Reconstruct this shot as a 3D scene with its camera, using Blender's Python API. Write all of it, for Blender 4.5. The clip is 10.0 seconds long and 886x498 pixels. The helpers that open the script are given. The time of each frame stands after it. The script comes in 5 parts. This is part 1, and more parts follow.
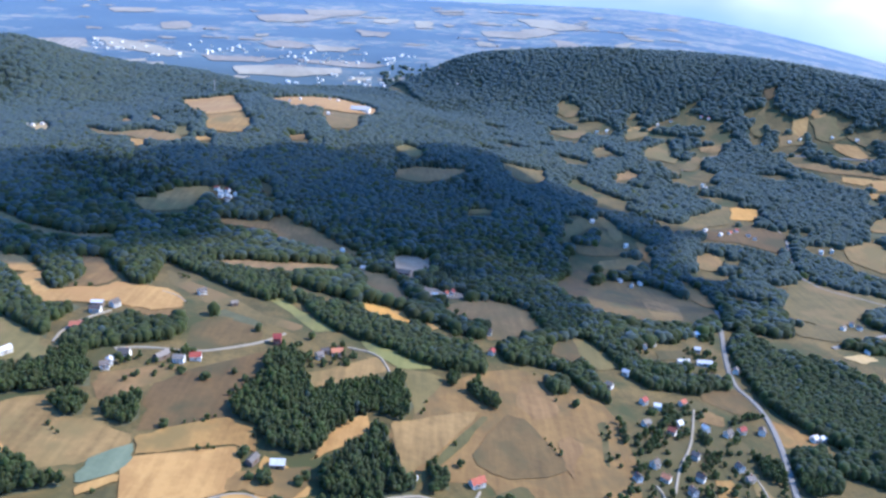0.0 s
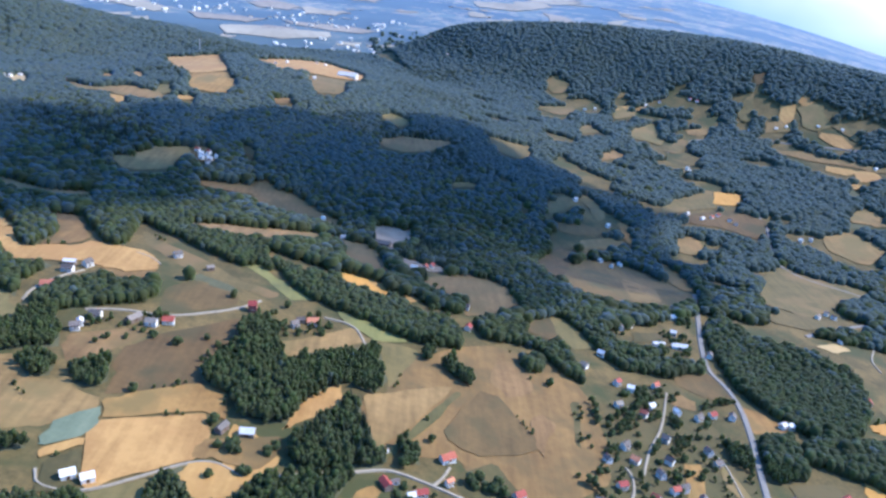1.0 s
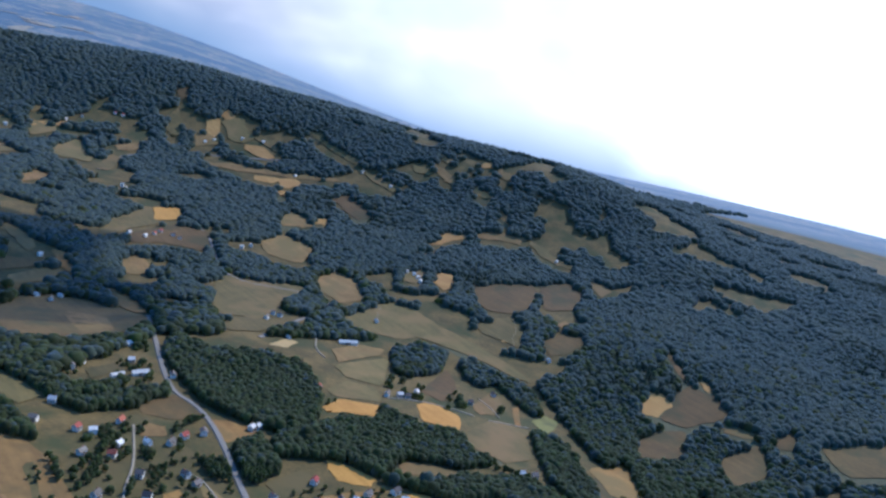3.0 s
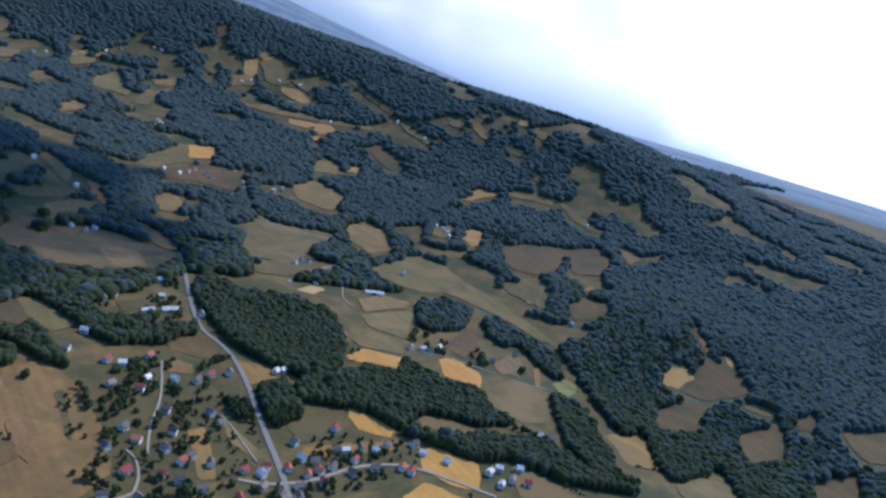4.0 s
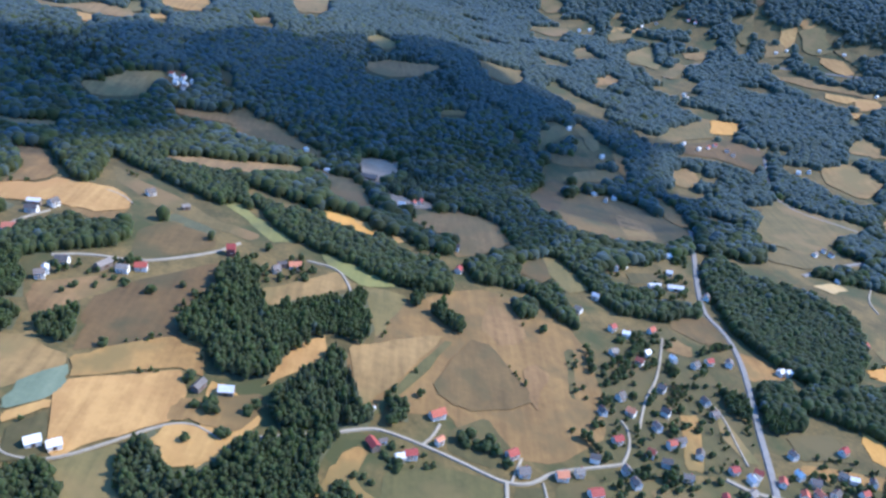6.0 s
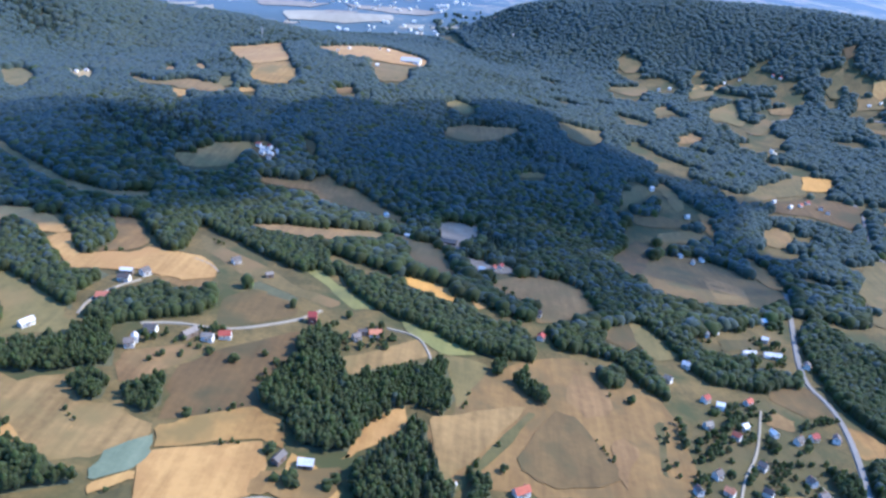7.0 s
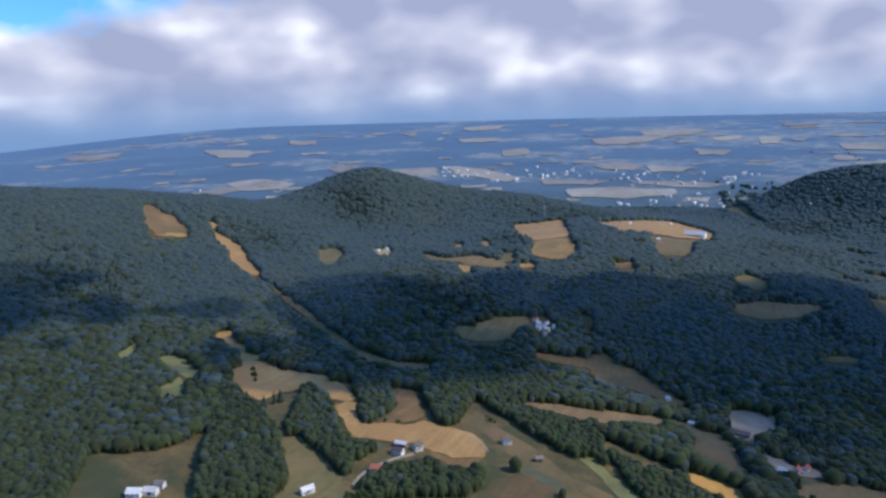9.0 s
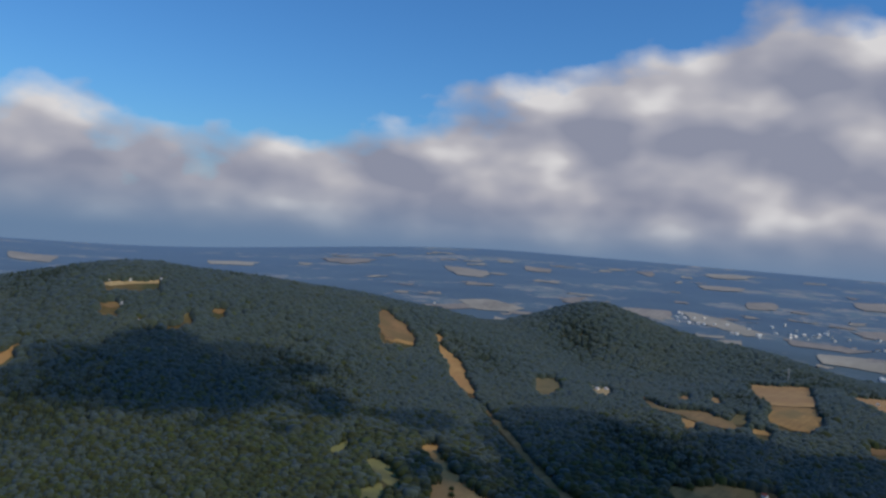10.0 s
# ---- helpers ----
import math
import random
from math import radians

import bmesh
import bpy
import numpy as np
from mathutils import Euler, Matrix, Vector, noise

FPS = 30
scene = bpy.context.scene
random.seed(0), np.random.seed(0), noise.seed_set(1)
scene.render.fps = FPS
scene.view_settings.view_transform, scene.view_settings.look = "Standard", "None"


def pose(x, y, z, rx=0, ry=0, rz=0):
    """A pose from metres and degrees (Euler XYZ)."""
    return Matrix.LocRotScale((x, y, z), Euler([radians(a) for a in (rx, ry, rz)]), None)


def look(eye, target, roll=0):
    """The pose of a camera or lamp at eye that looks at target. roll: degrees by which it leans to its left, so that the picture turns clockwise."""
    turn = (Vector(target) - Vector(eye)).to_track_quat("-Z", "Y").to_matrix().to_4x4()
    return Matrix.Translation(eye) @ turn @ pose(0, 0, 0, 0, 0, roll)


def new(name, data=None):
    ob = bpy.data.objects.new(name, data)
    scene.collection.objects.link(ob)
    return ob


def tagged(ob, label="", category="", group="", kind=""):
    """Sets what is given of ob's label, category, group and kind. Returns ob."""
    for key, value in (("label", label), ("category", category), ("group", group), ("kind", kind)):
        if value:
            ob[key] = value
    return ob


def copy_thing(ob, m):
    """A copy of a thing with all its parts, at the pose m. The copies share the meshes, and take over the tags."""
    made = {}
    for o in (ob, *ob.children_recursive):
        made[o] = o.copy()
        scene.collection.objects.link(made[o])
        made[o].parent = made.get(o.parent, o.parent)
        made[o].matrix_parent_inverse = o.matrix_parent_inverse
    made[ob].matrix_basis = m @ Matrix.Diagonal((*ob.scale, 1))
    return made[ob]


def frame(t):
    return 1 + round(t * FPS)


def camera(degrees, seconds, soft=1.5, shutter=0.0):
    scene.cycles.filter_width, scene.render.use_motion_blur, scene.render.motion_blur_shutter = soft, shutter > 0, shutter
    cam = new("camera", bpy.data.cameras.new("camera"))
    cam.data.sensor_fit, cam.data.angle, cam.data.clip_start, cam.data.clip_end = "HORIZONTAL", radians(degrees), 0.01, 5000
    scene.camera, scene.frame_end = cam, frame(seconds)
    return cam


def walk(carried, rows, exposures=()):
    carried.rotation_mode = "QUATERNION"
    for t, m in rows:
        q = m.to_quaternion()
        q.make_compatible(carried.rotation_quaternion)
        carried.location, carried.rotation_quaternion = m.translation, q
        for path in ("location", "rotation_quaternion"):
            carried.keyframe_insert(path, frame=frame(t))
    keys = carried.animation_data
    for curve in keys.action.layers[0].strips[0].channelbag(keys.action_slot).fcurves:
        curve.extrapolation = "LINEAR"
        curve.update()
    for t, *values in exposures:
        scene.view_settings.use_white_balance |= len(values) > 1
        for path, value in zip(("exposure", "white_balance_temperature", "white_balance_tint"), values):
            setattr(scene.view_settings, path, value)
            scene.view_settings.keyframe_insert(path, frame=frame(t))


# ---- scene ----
cam = camera(60.00, 10.0, soft=2.7)
walk(cam, [
    (0.0, pose(-0.00, 0.01, 420.01, 71.364, -2.431, -0.336)),
    (0.5, pose(1.24, 4.11, 420.46, 70.700, -3.653, -2.266)),
    (1.0, pose(2.43, 8.12, 420.74, 69.206, -5.183, -0.726)),
    (1.5, pose(3.42, 12.08, 420.84, 68.880, -6.519, -4.063)),
    (2.0, pose(3.79, 16.12, 420.94, 70.109, -9.319, -12.839)),
    (2.2, pose(3.81, 17.78, 421.00, 70.936, -9.753, -15.444)),
    (2.5, pose(3.77, 20.31, 421.11, 75.322, -8.282, -35.499)),
    (2.7, pose(3.72, 22.01, 421.20, 76.641, -9.126, -40.690)),
    (3.8, pose(2.64, 31.98, 422.38, 72.699, -13.404, -39.635)),
    (4.0, pose(2.42, 33.98, 422.62, 71.784, -13.571, -38.219)),
    (4.5, pose(1.89, 39.11, 423.25, 66.994, -12.954, -26.444)),
    (5.0, pose(1.27, 44.48, 423.72, 64.021, -11.052, -16.855)),
    (5.5, pose(0.54, 50.22, 423.95, 62.934, -8.943, -8.429)),
    (6.0, pose(-0.38, 56.34, 424.14, 63.308, -5.836, -1.537)),
    (7.5, pose(-3.23, 78.10, 425.48, 68.993, -2.198, 6.897)),
    (8.0, pose(-3.61, 86.10, 425.54, 71.112, -0.080, 13.622)),
    (8.5, pose(-3.89, 93.71, 425.43, 77.881, 2.971, 20.675)),
    (9.0, pose(-4.08, 100.77, 425.47, 79.789, 1.493, 23.737)),
    (9.5, pose(-4.15, 107.45, 425.81, 86.641, -1.954, 35.619)),
    (10.0, pose(-4.12, 114.05, 426.30, 88.895, -4.651, 41.385)),
], exposures=[(0.0, 1.25, 5400, 14), (1.0, 1.25, 5450, 14), (1.5, 1.22, 5450, 14), (2.0, 1.05, 5200, 14), (2.5, 0.62, 5400, 11), (4.0, 0.34, 5450, 11), (4.5, 0.57, 5450, 12), (5.0, 0.92, 5450, 13),
               (5.5, 1.05, 5400, 13), (6.0, 1.25, 5250, 13), (7.5, 1.32, 5250, 15), (8.0, 1.3, 5250, 15), (8.5, 0.68, 5450, 14), (9.0, 0.27, 5600, 13), (9.5, -0.2, 6050, 11), (10.0, -0.4, 6250, 10)])

# ---- sky, sun and clouds overhead ----
SUN_AZ, SUN_EL = 80.0, 43.0                      # degrees clockwise from +y, and up
sun_way = Vector((math.sin(radians(SUN_AZ)) * math.cos(radians(SUN_EL)),
                  math.cos(radians(SUN_AZ)) * math.cos(radians(SUN_EL)), math.sin(radians(SUN_EL))))
sun = new("sun", bpy.data.lights.new("sun", "SUN"))
sun.data.energy, sun.data.angle, sun.data.color = 2.8, radians(0.9), (1.0, 0.91, 0.78)
sun.matrix_basis = look(sun_way * 100, (0, 0, 0))


class Nodes:
    """A short hand for node trees: every call makes a node and gives back its first output."""

    def __init__(self, tree):
        self.tree = tree
        tree.nodes.clear()

    def add(self, kind, *links, operation=""):
        node = self.tree.nodes.new(kind)
        if operation:
            node.operation = operation
        for i, link in enumerate(links):
            if link is None:
                continue
            if isinstance(link, bpy.types.NodeSocket):
                self.tree.links.new(link, node.inputs[i])
            else:
                node.inputs[i].default_value = link
        return node

    def math(self, op, a, b=0.0, clamp=False):
        node = self.add("ShaderNodeMath", a, b, operation=op)
        node.use_clamp = clamp
        return node.outputs[0]

    def noise(self, vector, scale, detail=4.0, rough=0.55):
        node = self.add("ShaderNodeTexNoise", vector)
        node.inputs["Scale"].default_value = scale
        node.inputs["Detail"].default_value = detail
        node.inputs["Roughness"].default_value = rough
        return node.outputs["Fac"]

    def ramp(self, fac, *stops):
        node = self.add("ShaderNodeValToRGB", fac)
        ramp = node.color_ramp
        while len(ramp.elements) < len(stops):
            ramp.elements.new(0.5)
        for element, (at, colour) in zip(ramp.elements, stops):
            element.position, element.color = at, (*colour, 1)
        return node.outputs[0]

    def mix(self, fac, a, b, how="MIX"):
        node = self.tree.nodes.new("ShaderNodeMix")
        node.data_type, node.blend_type = "RGBA", how
        for socket, value in ((node.inputs[0], fac), (node.inputs[6], a), (node.inputs[7], b)):
            if isinstance(value, bpy.types.NodeSocket):
                self.tree.links.new(value, socket)
            else:
                socket.default_value = value if isinstance(value, float) else (*value, 1)
        return node.outputs[2]


def build_sky():
    world = bpy.data.worlds.new("sky")
    scene.world = world
    world.use_nodes = True
    n = Nodes(world.node_tree)
    tex = n.add("ShaderNodeTexSky")
    tex.sky_type, tex.sun_disc = "NISHITA", False
    tex.sun_elevation, tex.sun_rotation = radians(SUN_EL), radians(SUN_AZ)
    tex.altitude, tex.air_density, tex.dust_density, tex.ozone_density = 700.0, 1.3, 1.0, 2.5
    sky = tex.outputs[0]
    way = n.add("ShaderNodeTexCoord").outputs["Generated"]
    xyz = n.add("ShaderNodeSeparateXYZ", way).outputs
    up = xyz[2]
    # a long bank of cumulus: soft heads over a level hazy base
    flat = n.add("ShaderNodeVectorMath", way, (1.0, 1.0, 1.7), operation="MULTIPLY").outputs[0]
    big = n.noise(flat, 2.6, 1.0, 0.5)
    lump = n.noise(flat, 8.0, 3.0, 0.45)
    fine = n.noise(flat, 34.0, 4.0, 0.55)
    # the heaps rise to one side of a blue gap, and tower below the sun
    turn = n.math("ARCTAN2", xyz[0], xyz[1])
    lie = n.ramp(n.math("ADD", n.math("MULTIPLY", turn, 1 / 6.2832), 0.5), *[(0.5 + az / 360, (el, el, el)) for az, el in
                 ((-150, 0.12), (-78, 0.115), (-68, 0.135), (-60, 0.115), (-50, 0.115), (-44, 0.165), (-34, 0.225), (-18, 0.30), (10, 0.24), (45, 0.30), (110, 0.30))])
    tops = n.math("ADD", n.math("MULTIPLY", n.math("SUBTRACT", big, 0.5), 0.10), n.math("MULTIPLY", n.math("SUBTRACT", lump, 0.5), 0.16))
    tops = n.math("ADD", n.math("ADD", tops, n.math("MULTIPLY", n.math("SUBTRACT", fine, 0.5), 0.03)), lie)
    over = n.math("SUBTRACT", tops, up)
    cover = n.math("MULTIPLY", over, 22.0, True)
    # sunlit shoulders facing the sun, lavender-grey bodies
    soft_lump = n.noise(flat, 7.5, 2.5, 0.45)
    shift = n.add("ShaderNodeVectorMath", flat, (0.045, 0.015, 0.06), operation="ADD").outputs[0]
    facing = n.math("MULTIPLY", n.math("SUBTRACT", soft_lump, n.noise(shift, 7.5, 2.5, 0.45)), 1.9)
    rim = n.math("SUBTRACT", 1.0, n.math("MULTIPLY", over, 9.0), True)
    lit = n.math("ADD", n.math("ADD", n.math("ADD", facing, n.math("MULTIPLY", rim, 0.22)), n.math("MULTIPLY", n.math("SUBTRACT", lump, 0.5), 0.4)), 0.47, True)
    cloud = n.ramp(lit, (0.25, (0.31, 0.325, 0.41)), (0.5, (0.42, 0.42, 0.485)), (0.72, (0.56, 0.54, 0.57)), (0.95, (0.82, 0.785, 0.77)))
    # the heap of cloud below the sun shines white
    glare = Vector((math.sin(radians(70)) * math.cos(radians(10)), math.cos(radians(70)) * math.cos(radians(10)), math.sin(radians(10))))
    spot = n.add("ShaderNodeVectorMath", way, tuple(glare), operation="DOT_PRODUCT").outputs["Value"]
    spot = n.math("ADD", spot, n.math("MULTIPLY", n.math("SUBTRACT", lump, 0.5), 0.05))
    core = n.add("ShaderNodeMapRange", spot, 0.925, 0.988, 0.0, 1.0)
    core.interpolation_type = "SMOOTHSTEP"
    wide = n.add("ShaderNodeMapRange", spot, 0.58, 0.97, 0.0, 1.0)
    wide.interpolation_type = "SMOOTHSTEP"
    lift = n.add("ShaderNodeMapRange", up, -0.16, -0.04, 0.0, 1.0).outputs[0]
    core, wide = n.math("MULTIPLY", core.outputs[0], lift), wide.outputs[0]
    cloud = n.mix(n.math("MULTIPLY", wide, 0.75), cloud, (0.88, 0.92, 1.0))
    # distance veils the foot of the sky
    veil = n.add("ShaderNodeMapRange", n.math("ADD", up, n.math("MULTIPLY", wide, 0.10)), 0.062, -0.03, 0.0, 1.0)
    veil.interpolation_type = "SMOOTHSTEP"
    foot = n.mix(n.add("ShaderNodeMapRange", up, -0.12, 0.0, 0.0, 1.0).outputs[0], (0.27, 0.36, 0.51), (0.56, 0.63, 0.78))
    hazy = n.mix(wide, (0.17, 0.26, 0.40), foot)
    cloud = n.mix(veil.outputs[0], cloud, hazy)
    cloud = n.mix(core, cloud, (2.1, 2.15, 2.2))
    blue = n.mix(1.0, sky, (0.043, 0.084, 0.130), "MULTIPLY")
    high = n.math("ADD", n.math("MULTIPLY", n.math("SUBTRACT", up, 0.3, True), 1.1), 1.0)
    blue = n.mix(1.0, blue, n.add("ShaderNodeCombineXYZ", high, high, high).outputs[0], "MULTIPLY")
    out = n.mix(n.math("MAXIMUM", cover, core), blue, cloud)
    back = n.add("ShaderNodeBackground", out, 1.1)
    n.add("ShaderNodeOutputWorld", back.outputs[0])


build_sky()


# ---- materials ----
def surface(name, dark, light, scale, rough=0.95, fine=0.38, bump=0.3, patch=None, patch_scale=0.006, haze_sheen=0.0,
            vary=0.0, island=False, metal=0.0, stripe=0.0, streak=0.0, low=0.36, high=0.64, leafy=0.0):
    """A weathered matt surface: two tones by noise at two scales, and patches of a third."""
    m = bpy.data.materials.new(name)
    m.use_nodes = True
    n = Nodes(m.node_tree)
    where = n.add("ShaderNodeTexCoord").outputs["Object"]
    fac = n.math("ADD", n.math("MULTIPLY", n.noise(where, scale, 5.0, 0.6), 1.0 - fine),
                 n.math("MULTIPLY", n.noise(where, scale * 9.0, 3.0, 0.6), fine))
    if streak:                                    # mowing and ploughing leave faint lines
        along = n.add("ShaderNodeMapping", where)
        along.inputs["Rotation"].default_value = (0, 0, streak)
        along.inputs["Scale"].default_value = (1.0, 0.08, 1.0)
        fac = n.math("ADD", n.math("MULTIPLY", fac, 0.62), n.math("MULTIPLY", n.noise(along.outputs[0], 0.12, 4.0, 0.65), 0.38))
    if stripe:
        wave = n.add("ShaderNodeTexWave", where)
        wave.inputs["Scale"].default_value = stripe
        wave.inputs["Distortion"].default_value = 1.5
        wave.inputs["Detail Scale"].default_value = 0.3
        fac = n.math("ADD", n.math("MULTIPLY", fac, 0.92), n.math("MULTIPLY", wave.outputs["Fac"], 0.08))
    colour = n.ramp(fac, (low, dark), (high, light))
    if patch:
        spots = n.ramp(n.noise(where, patch_scale, 4.0, 0.55), (0.48, (0, 0, 0)), (0.62, (1, 1, 1)))
        colour = n.mix(spots, colour, patch)
    if vary:
        if island:
            r = n.add("ShaderNodeNewGeometry").outputs["Random Per Island"]
        else:
            r = n.add("ShaderNodeObjectInfo").outputs["Random"]
        v = n.math("ADD", n.math("MULTIPLY", r, vary), 1.0 - vary * 0.5)
        hue = n.add("ShaderNodeHueSaturation", n.math("ADD", n.math("MULTIPLY", r, vary * 0.05), 0.5 - vary * 0.025), 1.0, v, 1.0, colour)
        colour = hue.outputs[0]
    p = n.add("ShaderNodeBsdfPrincipled")
    n.tree.links.new(colour, p.inputs["Base Color"])
    p.inputs["Roughness"].default_value = rough
    p.inputs["Metallic"].default_value = metal
    p.inputs["Specular IOR Level"].default_value = 0.25
    # a blue-tinted sheen imitates haze on surfaces seen at a flat angle
    if haze_sheen:
        p.inputs["Sheen Weight"].default_value = haze_sheen
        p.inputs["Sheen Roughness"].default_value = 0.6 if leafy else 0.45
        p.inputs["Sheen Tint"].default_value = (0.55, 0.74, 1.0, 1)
    if bump:
        b = n.add("ShaderNodeBump")
        b.inputs["Strength"].default_value = bump
        b.inputs["Distance"].default_value = 0.4
        n.tree.links.new(fac, b.inputs["Height"])
        n.tree.links.new(b.outputs[0], p.inputs["Normal"])
    out = p.outputs[0]
    if leafy:                                     # sunlight passes through leaves
        thin = n.add("ShaderNodeBsdfTranslucent", n.mix(1.0, colour, (1.5, 1.6, 1.1), "MULTIPLY"))
        out = n.add("ShaderNodeMixShader", leafy, p.outputs[0], thin.outputs[0]).outputs[0]
    n.add("ShaderNodeOutputMaterial", out)
    return m


# strength of the imitated haze on ground and on leaves
HAZE_SH, LEAF_HAZE_SH = 0.04, 0.18
M = {
    "grass": surface("dry_grass", (0.071, 0.053, 0.016), (0.172, 0.112, 0.035), 0.024, patch=(0.060, 0.058, 0.017), patch_scale=0.013, haze_sheen=HAZE_SH, low=0.38, high=0.62),
    "floor": surface("forest_floor", (0.075, 0.070, 0.032), (0.115, 0.104, 0.046), 0.1, haze_sheen=0.05),
    "straw": surface("stubble", (0.294, 0.156, 0.044), (0.456, 0.256, 0.076), 0.02, patch=(0.361, 0.189, 0.056), patch_scale=0.014, haze_sheen=HAZE_SH, vary=0.12, streak=0.7, low=0.4, high=0.6),
    "pale": surface("pale_stubble", (0.351, 0.225, 0.086), (0.475, 0.322, 0.133), 0.03, haze_sheen=HAZE_SH, streak=1.2),
    "gold": surface("ripe_wheat", (0.38, 0.18, 0.035), (0.54, 0.275, 0.06), 0.03, haze_sheen=HAZE_SH, vary=0.1, streak=0.4),
    "tan": surface("dry_meadow", (0.143, 0.083, 0.027), (0.286, 0.165, 0.057), 0.016, patch=(0.168, 0.111, 0.037), patch_scale=0.012, haze_sheen=HAZE_SH, vary=0.2, streak=0.9, low=0.38, high=0.62),
    "ochre": surface("ochre_stubble", (0.190, 0.097, 0.027), (0.342, 0.184, 0.051), 0.018, patch=(0.190, 0.118, 0.035), patch_scale=0.014, haze_sheen=HAZE_SH, vary=0.15, streak=1.1, low=0.38, high=0.62),
    "amber": surface("dry_golden_meadow", (0.139, 0.076, 0.024), (0.248, 0.139, 0.043), 0.014, patch=(0.130, 0.082, 0.028), patch_scale=0.016, haze_sheen=HAZE_SH, vary=0.1, streak=0.9, low=0.38, high=0.62),
    "brown": surface("brown_meadow", (0.091, 0.056, 0.019), (0.160, 0.095, 0.031), 0.018, patch=(0.080, 0.062, 0.022), patch_scale=0.014, haze_sheen=HAZE_SH, vary=0.2, streak=0.6, low=0.38, high=0.62),
    "olive": surface("olive_meadow", (0.097, 0.076, 0.024), (0.181, 0.125, 0.041), 0.018, patch=(0.193, 0.121, 0.043), patch_scale=0.013, haze_sheen=HAZE_SH, vary=0.2, streak=0.8, low=0.38, high=0.62),
    "green": surface("green_meadow", (0.064, 0.053, 0.017), (0.113, 0.088, 0.027), 0.02, patch=(0.118, 0.084, 0.029), patch_scale=0.016, haze_sheen=HAZE_SH, vary=0.2, streak=0.5, low=0.38, high=0.62),
    "lime": surface("yellow_green_meadow", (0.15, 0.14, 0.038), (0.26, 0.22, 0.064), 0.02, patch=(0.13, 0.12, 0.04), patch_scale=0.02, haze_sheen=HAZE_SH, vary=0.15, streak=0.5),
    "teal": surface("blue_green_crop", (0.11, 0.128, 0.072), (0.175, 0.188, 0.105), 0.03, haze_sheen=HAZE_SH, streak=1.0),
    # stubble for the far plain, greyed and dulled by haze in its colour
    "hazy": surface("haze_paled_stubble", (0.23, 0.185, 0.125), (0.35, 0.285, 0.195), 0.004, haze_sheen=0.12, vary=0.35),
    "gravel": surface("pale_gravel", (0.22, 0.155, 0.095), (0.33, 0.24, 0.155), 0.05, haze_sheen=HAZE_SH),
    "paved": surface("pink_paving", (0.36, 0.19, 0.14), (0.46, 0.26, 0.20), 0.2, bump=0.1),
    "asphalt": surface("grey_asphalt", (0.18, 0.155, 0.125), (0.25, 0.22, 0.18), 0.2, bump=0.1),
    "lane": surface("pale_lane", (0.25, 0.20, 0.135), (0.34, 0.28, 0.19), 0.2, bump=0.1),
    "leaf": surface("leaves", (0.078, 0.093, 0.030), (0.138, 0.154, 0.047), 0.3, fine=0.5, bump=0.4, leafy=0.68, patch=(0.120, 0.132, 0.050), patch_scale=0.012, haze_sheen=LEAF_HAZE_SH, vary=0.5, island=True),
    "needle": surface("needles", (0.046, 0.063, 0.036), (0.080, 0.098, 0.052), 0.3, fine=0.5, bump=0.4, leafy=0.62, haze_sheen=LEAF_HAZE_SH, vary=0.45, island=True),
    # far woods: leaf colour shifted towards blue, haze painted into it
    "hazed_leaf": surface("haze_blued_woods", (0.068, 0.088, 0.058), (0.112, 0.138, 0.090), 0.12, fine=0.5, bump=0.3, leafy=0.55, patch=(0.105, 0.122, 0.072), patch_scale=0.008, haze_sheen=0.29, vary=0.22, island=True),
    "bark": surface("bark", (0.06, 0.045, 0.03), (0.12, 0.09, 0.06), 1.5),
    "red": surface("red_tiles", (0.30, 0.055, 0.035), (0.42, 0.10, 0.06), 0.8, rough=0.7, vary=0.35),
    "orange": surface("orange_tiles", (0.46, 0.15, 0.07), (0.58, 0.22, 0.11), 0.8, rough=0.7, vary=0.25),
    "grey": surface("grey_roof_sheet", (0.15, 0.115, 0.085), (0.24, 0.19, 0.145), 0.8, rough=0.6, vary=0.5),
    "dark": surface("dark_roof_tiles", (0.085, 0.068, 0.055), (0.145, 0.115, 0.09), 0.8, rough=0.6, vary=0.4),
    "silver": surface("pale_metal_roof", (0.60, 0.53, 0.43), (0.78, 0.71, 0.60), 0.5, rough=0.9, vary=0.3),
    "plaster": surface("white_plaster", (0.68, 0.62, 0.51), (0.82, 0.77, 0.66), 0.6, bump=0.05, vary=0.2),
    "boards": surface("weathered_boards", (0.14, 0.10, 0.07), (0.25, 0.19, 0.14), 1.0, vary=0.3),
    "brick": surface("red_brick", (0.30, 0.10, 0.07), (0.38, 0.15, 0.10), 1.5, vary=0.3),
    "glass": surface("dark_window_glass", (0.03, 0.04, 0.05), (0.05, 0.06, 0.075), 2.0, rough=0.12, bump=0.0),
    "wood": surface("door_wood", (0.10, 0.06, 0.035), (0.16, 0.10, 0.06), 2.0),
}


